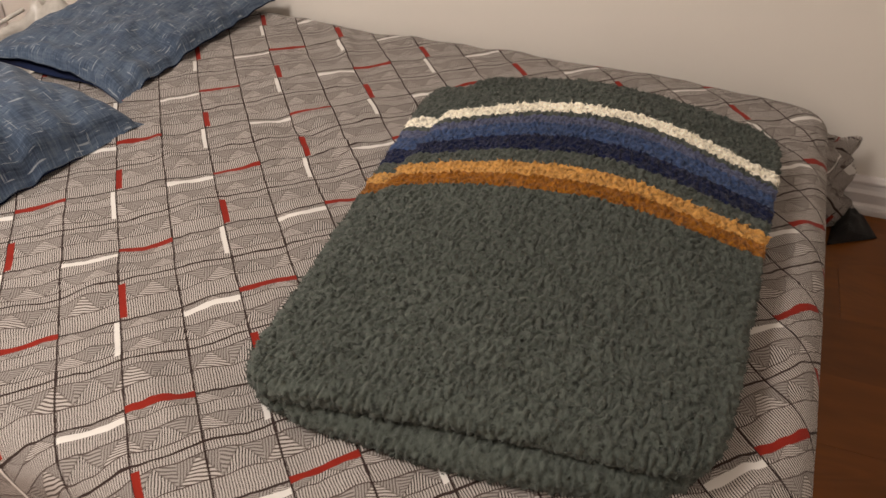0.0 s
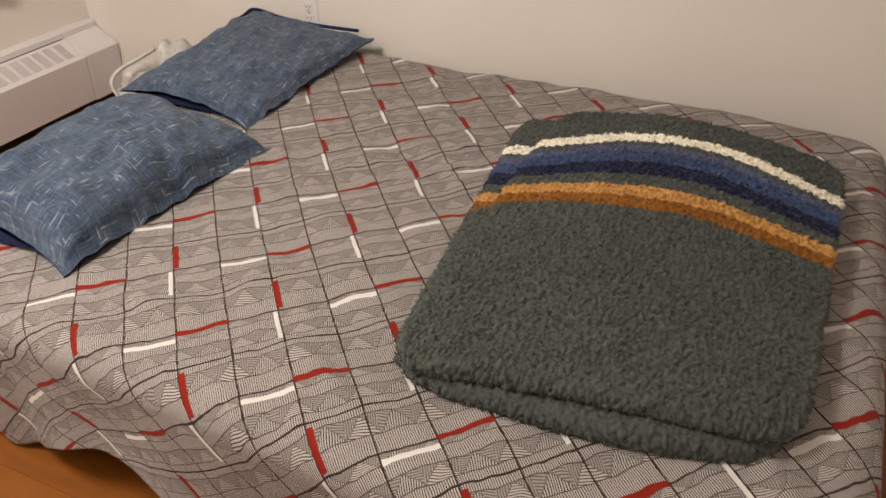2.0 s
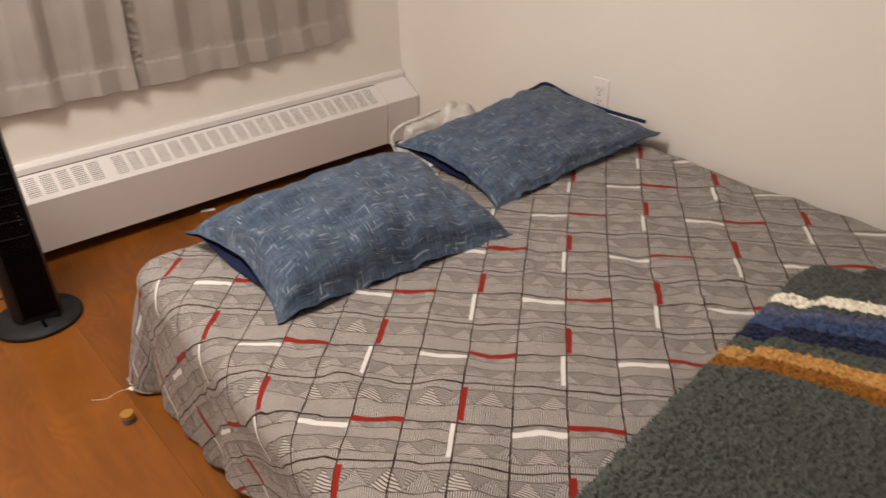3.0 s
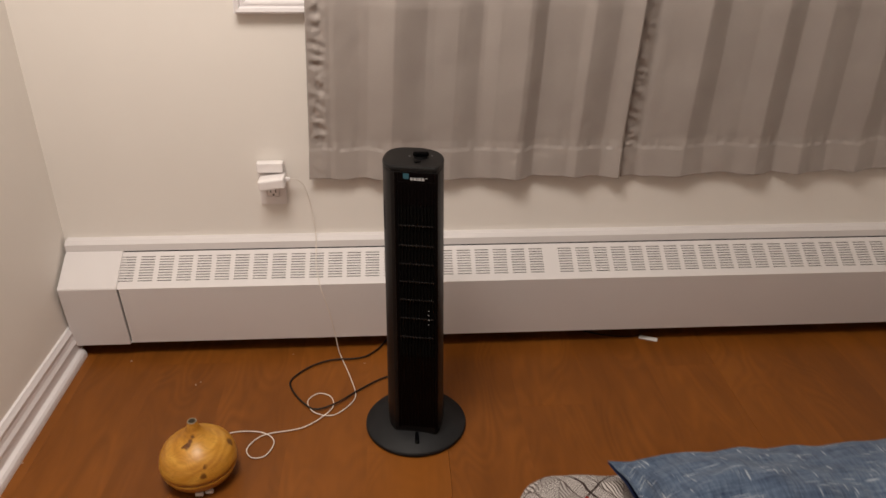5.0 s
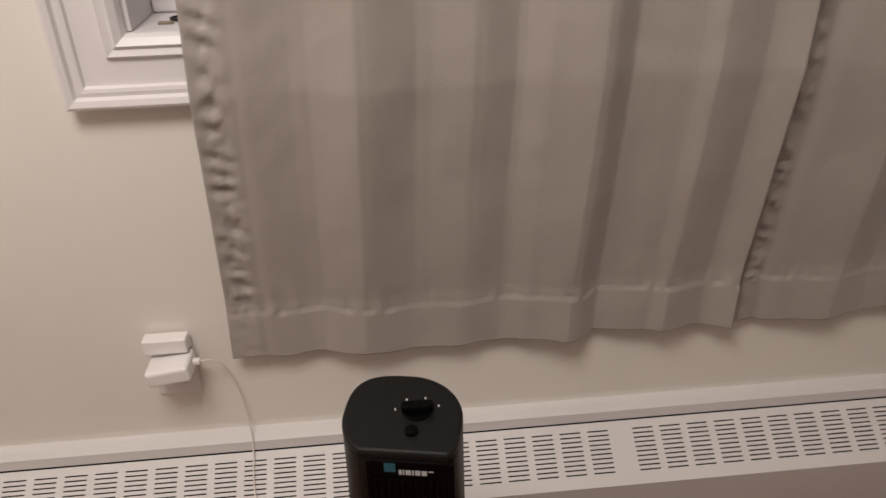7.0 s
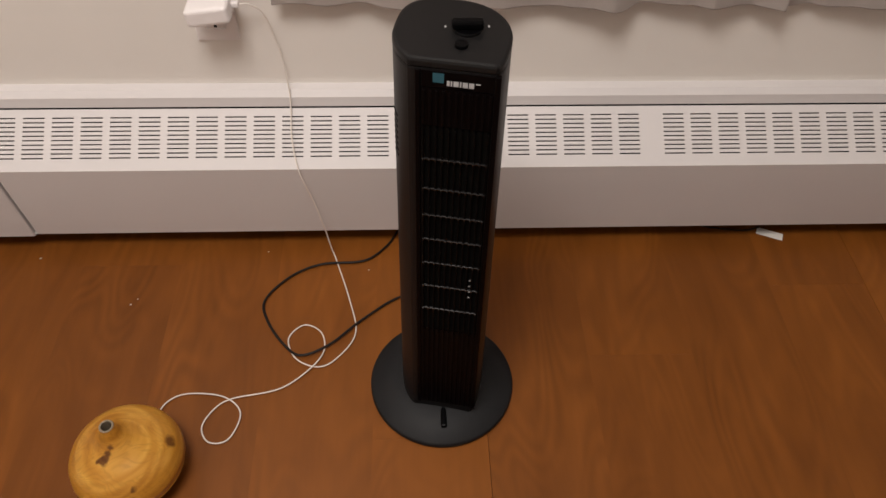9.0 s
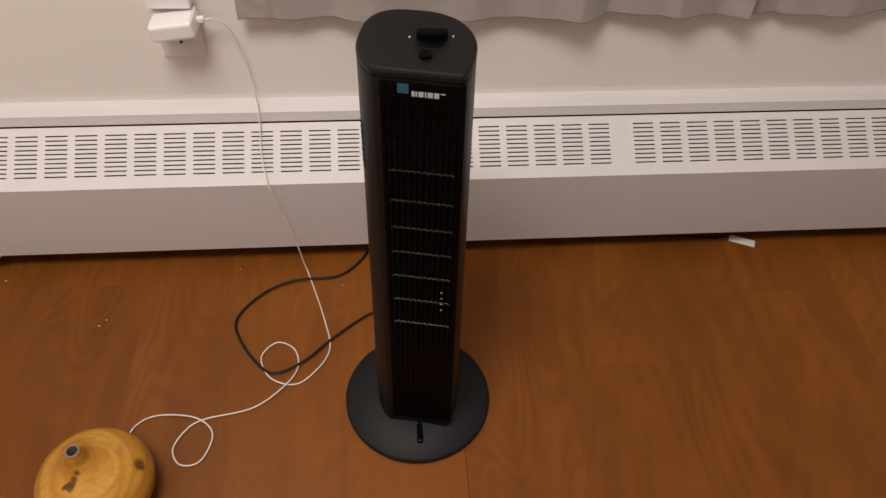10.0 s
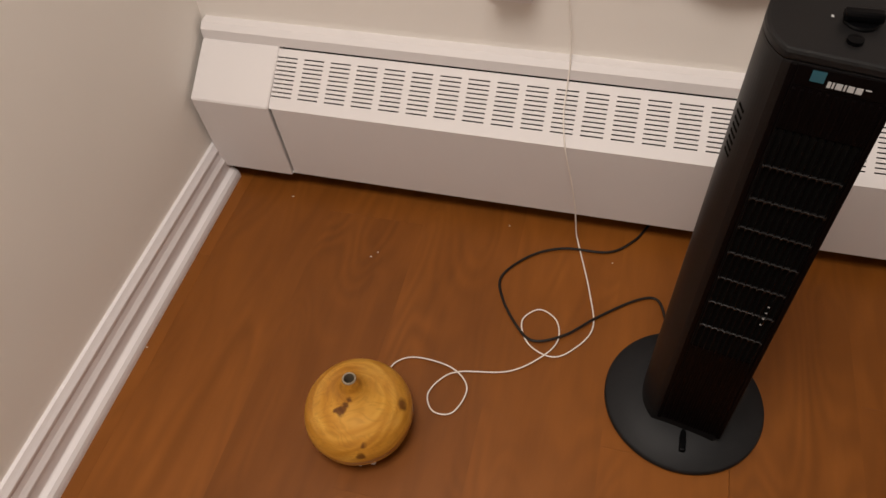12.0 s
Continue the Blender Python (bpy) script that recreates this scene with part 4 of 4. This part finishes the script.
    mod = ob.modifiers.new("cloth", "SOLIDIFY")
    mod.thickness, mod.offset = 0.003, -1
    return ob


bed = thing("bed", (HX + 0.7, HY - 0.95, 0), "low double bed pushed to the wall under a printed cover", "bed")
# base takes the unlit near-black, so the space under the mattress stays dark
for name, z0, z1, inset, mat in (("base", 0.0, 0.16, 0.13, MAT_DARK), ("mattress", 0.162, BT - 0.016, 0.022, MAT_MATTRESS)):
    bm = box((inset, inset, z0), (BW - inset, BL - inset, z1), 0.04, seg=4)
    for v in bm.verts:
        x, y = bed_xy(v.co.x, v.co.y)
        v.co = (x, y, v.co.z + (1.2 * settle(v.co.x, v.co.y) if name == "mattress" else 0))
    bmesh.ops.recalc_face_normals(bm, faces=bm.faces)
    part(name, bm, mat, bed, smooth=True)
bedspread()


# ---- pillows ----
def pillow(corners, rise, label, seed, piping=False, tuck=0.0, slide=1.4):
    """A sham pillow with a flat flange; corners run round from the head side's open end."""
    def shape(u, v, side):
        f = 0.022
        a, b = (u - f) / (1 - 2 * f), (v - 0.025) / (1 - 0.025 - 0.014)
        p = quad(corners, u, v)
        edge = 0.020 * (4 * u * (1 - u)) * (1 if v < 0.5 else -1) * (abs(v - 0.5) * 2) ** 3
        p.y += edge * -0.9
        p.x += 0.042 * math.sin(v * math.pi) ** 0.8 * (1 if u < 0.5 else -1) * (abs(u - 0.5) * 2) ** 3
        if 0 < a < 1 and 0 < b < 1:
            bb = b ** slide                                  # the filling has slid to the front
            h = (4 * a * (1 - a)) ** 0.30 * (4 * bb * (1 - bb)) ** 0.29
            h *= 1 + 0.12 * n3(u * 3 + seed, v * 3)
        else:
            h = 0.0
        rip = 0.010 * n3(u * 7 + seed, v * 5, 1) + 0.005 * n3(u * 17, v * 13 + seed, 2) + 0.006 * n3(u * 4 + v * 9, seed, 5) * v
        rip += 0.004 * n3(u * 11 + v * 5, v * 9 + seed, 4) + 0.016 * n3(u * 15 + seed, v * 2.5, 7) * max(0.0, v - 0.62) * 2.6 * (1 - h * 0.6)
        p.z += 0.034 * tuck * math.sin(math.pi * v) * (1 - u) ** 7
        if side > 0:
            p.z += 0.006 + rise * h + rip * (0.6 + h)
        else:
            p.z += 0.002 - 0.012 * h + rip * 0.6 * (1 - h)
            bulge = tuck * math.sin(math.pi * min(1.0, v * 1.25)) ** 0.7 * math.exp(-((u - 0.07) / 0.05) ** 2)
            p.x -= 0.062 * bulge
            p.z -= 0.030 * bulge
        return p

    c = sum((Vector(p) for p in corners), Vector()) / 4
    ob = thing("pillow", (c.x, c.y, c.z), label, "pillow", "pillows on the bed")
    run_u, run_v = [0.0], [0.0]                             # cloth length along the middle lines, so the weave is not stretched
    for i in range(40):
        run_u.append(run_u[-1] + (shape((i + 1) / 40, 0.5, 1) - shape(i / 40, 0.5, 1)).length)
        run_v.append(run_v[-1] + (shape(0.5, (i + 1) / 40, 1) - shape(0.5, i / 40, 1)).length)

    def along(run, t):
        i = min(int(t * 40), 39)
        return run[i] + (run[i + 1] - run[i]) * (t * 40 - i)

    def uvs(u, v):
        return along(run_u, u) + seed, along(run_v, v)

    part("front_cover", sheet(120, 90, lambda u, v: shape(u, v, 1), uvs), MAT_DENIM, ob, "blue slub linen-look cover", True)
    bm = sheet(120, 90, lambda u, v: shape(u, v, -1), uvs)
    bmesh.ops.reverse_faces(bm, faces=bm.faces)
    part("back_cover", bm, MAT_NAVY, ob, "navy back of the cover", True)
    if piping:
        line = [shape(u, v, 1) + Vector((0.004 * u, 0.004, 0.004 + 0.014 * v)) for u, v in ((0.80, 0), (0.85, 0), (0.9, 0), (0.995, 0.02), (1, 0.3), (1, 0.6), (1, 0.9))]
        part("turned_edge", cord(line, 0.006), MAT_NAVY, ob, "navy turned-up edge", True)


pillow([(1.212, -1.005, 0.408), (1.925, -0.968, 0.402), (1.822, -1.495, 0.370), (1.208, -1.445, 0.376)], 0.114, "blue slub pillow with navy back near the open side", 0.0, tuck=0.6, slide=1.35)
pillow([(1.912, -0.895, 0.402), (2.612, -0.872, 0.438), (2.592, -1.368, 0.392), (1.880, -1.375, 0.372)], 0.052, "blue slub pillow with navy back against the wall", 3.3, True, 0.5, 1.1)


# ---- folded blanket ----
def fold_layer(corners, z0, z1, name, parent, seed, hump=0.0, pile=1.0, fibres=9000, fine=(340, 220), edge_only=False, bow=0.0):
    """One folded layer with a rounded nose all round and a curly pile."""
    nose = 0.5 * (z1 - z0)
    bu, bv = 0.035, 0.055                                  # share of the grid that goes round the nose

    def place(u, v):
        eu, ev = min(u, 1 - u) / bu, min(v, 1 - v) / bv
        e = min(eu, ev, 1.0)
        uu, vv = min(max((u - bu) / (1 - 2 * bu), 0), 1), min(max((v - bv) / (1 - 2 * bv), 0), 1)
        a, b = uu - 0.5, vv - 0.5
        k = 1 - 0.045 * (abs(2 * a) ** 10) * (abs(2 * b) ** 10)
        p = quad(corners, 0.5 + a * k, 0.5 + b * k)
        w = math.pi * (e - 0.5)
        way = Vector((0, 0, 0))
        if eu < 1:
            way.x = (-1 if u < 0.5 else 1) * (1 - eu)
        if ev < 1:
            way.y = (1 if v < 0.5 else -1) * (1 - ev)
        if way.length > 0:
            way.normalize()
        body = 16 * uu * (1 - uu) * vv * (1 - vv)
        lift = hump * math.exp(-((uu - 0.78) / 0.34) ** 2) * math.sin(math.pi * vv) ** 1.25
        lift -= 0.012 * vv ** 4 * (hump > 0)
        p.x += bow * math.sin(math.pi * vv) * (1 - uu) ** 5
        top = Vector((way.x * nose * math.cos(w), way.y * nose * math.cos(w), nose * math.sin(w)))
        p = p + top
        p.z = 0.5 * (z0 + z1) + top.z + (lift + 0.006 * body ** 0.5 + 0.004 * n3(p.x * 6, p.y * 6, seed)) * e
        nrm = Vector((way.x * math.cos(w), way.y * math.cos(w), math.sin(w))) if e < 1 else Vector((0, 0, 1))
        c = Vector((p.x * 62, p.y * 112, p.z * 80))         # the pile is combed along the blanket's length
        lump = min(0.5, abs(n3(c.x + 0.5 * n3(c.y, c.z, c.x), c.y, c.z + seed))) * 1.7 + 0.28 * abs(n3(c.x * 2.3, c.y * 2.3, c.z * 2.3 + seed))
        p += nrm * (0.0064 * pile * (lump - 0.35))
        p.x += 0.0020 * n3(c.x * 1.4, c.y * 1.4, seed + 7)
        p.y += 0.0020 * n3(c.x * 1.4, c.y * 1.4, seed + 11)
        p.z = max(p.z, z0 + 0.0005)
        return p

    def uv(u, v):
        return (u - bu) / (1 - 2 * bu) + 0.045 * (1 - v) ** 3 + 0.022 * v ** 3, v

    part(name, sheet(*fine, place, uv), MAT_SHERPA, parent, smooth=True)
    # loose fibres standing out of the pile
    rng = random.Random(int(seed))
    verts, faces, marks = [], [], []
    while len(faces) < fibres:
        u, v = rng.random(), rng.random()
        if edge_only and 0.03 < u < 0.97 and 0.05 < v < 0.95:
            continue
        c = place(u, v)
        side = place(min(u + 0.004, 1), v) - c
        fore = place(u, min(v + 0.006, 1)) - c
        up = side.cross(fore)
        up = (up if up.z > 0 else -up)
        up = up.normalized() if up.length > 1e-9 else Vector((0, 0, 1))
        lean = Vector((rng.uniform(-1.3, 0.5), rng.uniform(-0.8, 0.8), rng.uniform(-0.3, 0.5)))
        way = (up * 0.75 + lean * 0.9).normalized()
        across = way.cross(Vector((rng.uniform(-1, 1), rng.uniform(-1, 1), rng.uniform(-1, 1)))).normalized() * rng.uniform(0.0006, 0.0012)
        long = rng.uniform(0.0035, 0.0080)
        tip = c + way * long + lean * 0.002
        k = len(verts)
        verts += [c - across - up * 0.002, c + across - up * 0.002, c + way * long * 0.6 + across * 0.7, c + way * long * 0.6 - across * 0.7, tip]
        faces += [(k, k + 1, k + 2, k + 3), (k + 3, k + 2, k + 4)]
        marks += [uv(u, v)] * 7
    base = origin_of(parent)
    mesh = bpy.data.meshes.new("fleece")
    mesh.from_pydata([q - base for q in verts], [], faces)
    layer = mesh.uv_layers.new(name="UVMap")
    for loop, m in zip(layer.data, marks):
        loop.uv = m
    mesh.materials.append(MAT_SHERPA)
    ob = new("fleece", mesh)
    ob.parent = parent
    tagged(ob, "short curly fibres", kind="stuff")


blanket = thing("folded_blanket", (1.7, -2.45, 0.37), "folded grey-green sherpa blanket with coloured stripes on the bed", "blanket")
fold_layer([(1.236, -2.150, 0), (2.185, -2.052, 0), (2.130, -2.765, 0), (1.275, -2.715, 0)], 0.366, 0.402, "lower_fold", blanket, 1.0, fibres=7000, edge_only=True, fine=(460, 300), bow=-0.026)
fold_layer([(1.220, -2.160, 0), (2.175, -2.158, 0), (2.125, -2.780, 0), (1.292, -2.735, 0)], 0.400, 0.438, "upper_fold", blanket, 21.0, 0.050, fibres=38000, fine=(560, 370), bow=0.010)


# ---- small things ----
def lump(centre, size, mat, name, label, category, seed, amp=0.25, sub=3):
    bm = bmesh.new()
    bmesh.ops.create_icosphere(bm, subdivisions=sub, radius=1)
    for v in bm.verts:
        k = 1 + amp * n3(*(v.co * 1.7 + Vector((seed, 0, 0)))) + 0.4 * amp * n3(*(v.co * 4 + Vector((0, seed, 0))))
        v.co = Vector((centre[0] + v.co.x * k * size[0], centre[1] + v.co.y * k * size[1], max(0.001, centre[2] + v.co.z * k * size[2])))
    return whole(name, bm, mat, (centre[0], centre[1], 0), label, category, smooth=True)




def plastic_bag():
    """A slack bag of thin film: pleated sides, a rolled rim and a peaked top."""
    bm = bmesh.new()
    bmesh.ops.create_icosphere(bm, subdivisions=5, radius=1)
    for v in bm.verts:
        d = v.co.normalized()
        k = 1 + 0.28 * n3(d.x * 1.7 + 2, d.y * 1.7, d.z * 1.7)
        k += 0.16 * abs(n3(d.x * 4.5, d.y * 4.5 + 2, d.z * 4.5)) + 0.09 * abs(n3(d.x * 10, d.y * 10, d.z * 10 + 5)) - 0.10
        peak = 0.07 * max(0.0, d.z) ** 2 * math.exp(-((d.x - 0.35) / 0.25) ** 2)
        v.co = Vector((2.20 + 0.205 * k * d.x, -0.785 + 0.11 * k * d.y, max(0.001, 0.212 + 0.200 * k * d.z + peak)))
    bag = thing("plastic_bag", (2.20, -0.785, 0), "crumpled translucent white plastic bag behind the pillows", "bag")
    part("film", bm, MAT_BAG, bag, smooth=True)
    part("rim", cord([(1.985, -0.815, 0.34), (1.982, -0.80, 0.39), (2.02, -0.80, 0.418), (2.09, -0.812, 0.430), (2.16, -0.822, 0.442)], 0.006), MAT_BAG, bag, "rolled white rim", True)


plastic_bag()


def pouch():
    """A flat folded pouch, thicker along its ridge."""
    rim = [(2.425, -2.992, 0), (2.612, -3.020, 0), (2.598, -3.085, 0), (2.500, -3.112, 0)]

    def at(u, v, top):
        p = quad(rim, u, v)
        body = (16 * u * (1 - u) * v * (1 - v)) ** 0.3
        p.z = 0.003 + top * (0.012 + 0.040 * max(0.0, 1 - abs(v - 0.35) * 2.2)) * body * (0.9 + 0.3 * n3(u * 4, v * 4))
        return p

    bm = sheet(16, 12, lambda u, v: at(u, v, 1))
    join(bm, sheet(16, 12, lambda u, v: at(u, v, 0)))
    bmesh.ops.remove_doubles(bm, verts=bm.verts, dist=0.0004)
    bmesh.ops.recalc_face_normals(bm, faces=bm.faces)
    whole("black_pouch", bm, MAT_BLACKBAG, (2.53, -3.05, 0), "small flat black fabric pouch on the floor", "pouch", smooth=False)


pouch()
jar = thing("small_jar", (0.973, -1.044, 0), "tiny blue-grey jar with a gold lid on the floor", "jar")
part("body", lathe([(0.0, 0.0), (0.014, 0.0), (0.0155, 0.002), (0.0155, 0.014), (0.0, 0.0145)], (0.973, -1.044, 0), 28), MAT_BLUEJAR, jar, smooth=False)
part("lid", lathe([(0.0, 0.0147), (0.016, 0.0147), (0.016, 0.025), (0.0145, 0.0265), (0.0, 0.0265)], (0.973, -1.044, 0), 28), MAT_GOLD, jar, "round gold lid")


def scrap(name, at, size, turn, label, category):
    bm = sheet(6, 4, lambda u, v: ((u - 0.5) * size[0], (v - 0.5) * size[1], 0.0015 + 0.12 * size[1] * (n3(u * 3 + at[0] * 9, v * 3) ** 2 + 0.25 * u)))
    bmesh.ops.rotate(bm, verts=bm.verts, cent=(0, 0, 0), matrix=Matrix.Rotation(turn, 3, "Z"))
    bmesh.ops.translate(bm, verts=bm.verts, vec=at)
    ob = whole(name, bm, MAT_PAPER, at, label, category)
    mod = ob.modifiers.new("thick", "SOLIDIFY")
    mod.thickness = 0.0008


scrap("paper_scrap", (1.622, -0.090, 0), (0.052, 0.019), radians(-24), "small white paper tag on the floor by the heater", "paper")
scrap("paper_scrap", (1.032, -0.925, 0), (0.032, 0.018), radians(20), "white paper scrap at the bed's corner", "paper")
for k, (x, y, s) in enumerate(((0.159, -0.129, 0.005), (0.36, -0.245, 0.004), (0.37, -0.232, 0.003), (0.80, -0.17, 0.003), (0.60, -0.12, 0.003), (0.034, -0.515, 0.004))):
    lump((x, y, 0.001), (s * 0.6, s * 0.35, 0.001), MAT_PAPER, "crumb", "tiny pale crumb on the floor", "crumb", k * 1.7, 0.3, 1)

whole("loose_wire", cord([(1.44, -0.045, 0.003), (1.50, -0.070, 0.0025), (1.57, -0.080, 0.0025), (1.605, -0.072, 0.0025)], 0.0018), MAT_BLACKCORD, (1.52, -0.06, 0), "short black wire under the heater", "wire", smooth=True)
whole("loose_thread", cord([(0.93, -0.905, 0.0012), (0.96, -0.925, 0.0012), (0.99, -0.918, 0.0012), (1.02, -0.926, 0.0012)], 0.0006), MAT_CORD, (0.98, -0.92, 0), "thin white thread on the floor by the bed", "thread", smooth=True)

# ---- floor planks ----
PW, PLEN = 0.1905, 1.21
first = 0.817 - 5 * PW
plank_mesh = {}
for i in range(-1, 16):
    x0, x1 = max(first + i * PW, -0.0), min(first + (i + 1) * PW, X1)
    if x1 - x0 < 0.01:
        continue
    y = YF - ((i * 0.437 + 0.63) % 1.0) * PLEN
    while y < 0:
        y0, y1 = max(y, YF), min(y + PLEN, 0)
        if y1 - y0 > 0.01:
            key = (round(x1 - x0, 3), round(y1 - y0, 3))
            if key not in plank_mesh:
                bm = box((0.00004, 0.00004, -0.011), (key[0] - 0.00004, key[1] - 0.00004, 0.0), 0.00018, seg=1)
                mesh = bpy.data.meshes.new("plank")
                bm.to_mesh(mesh)
                bm.free()
                mesh.materials.append(MAT_FLOOR)
                plank_mesh[key] = mesh
            ob = new("plank", plank_mesh[key])
            ob.parent = floor
            ob.location = Vector((x0, y0, 0)) - floor.location
        y += PLEN
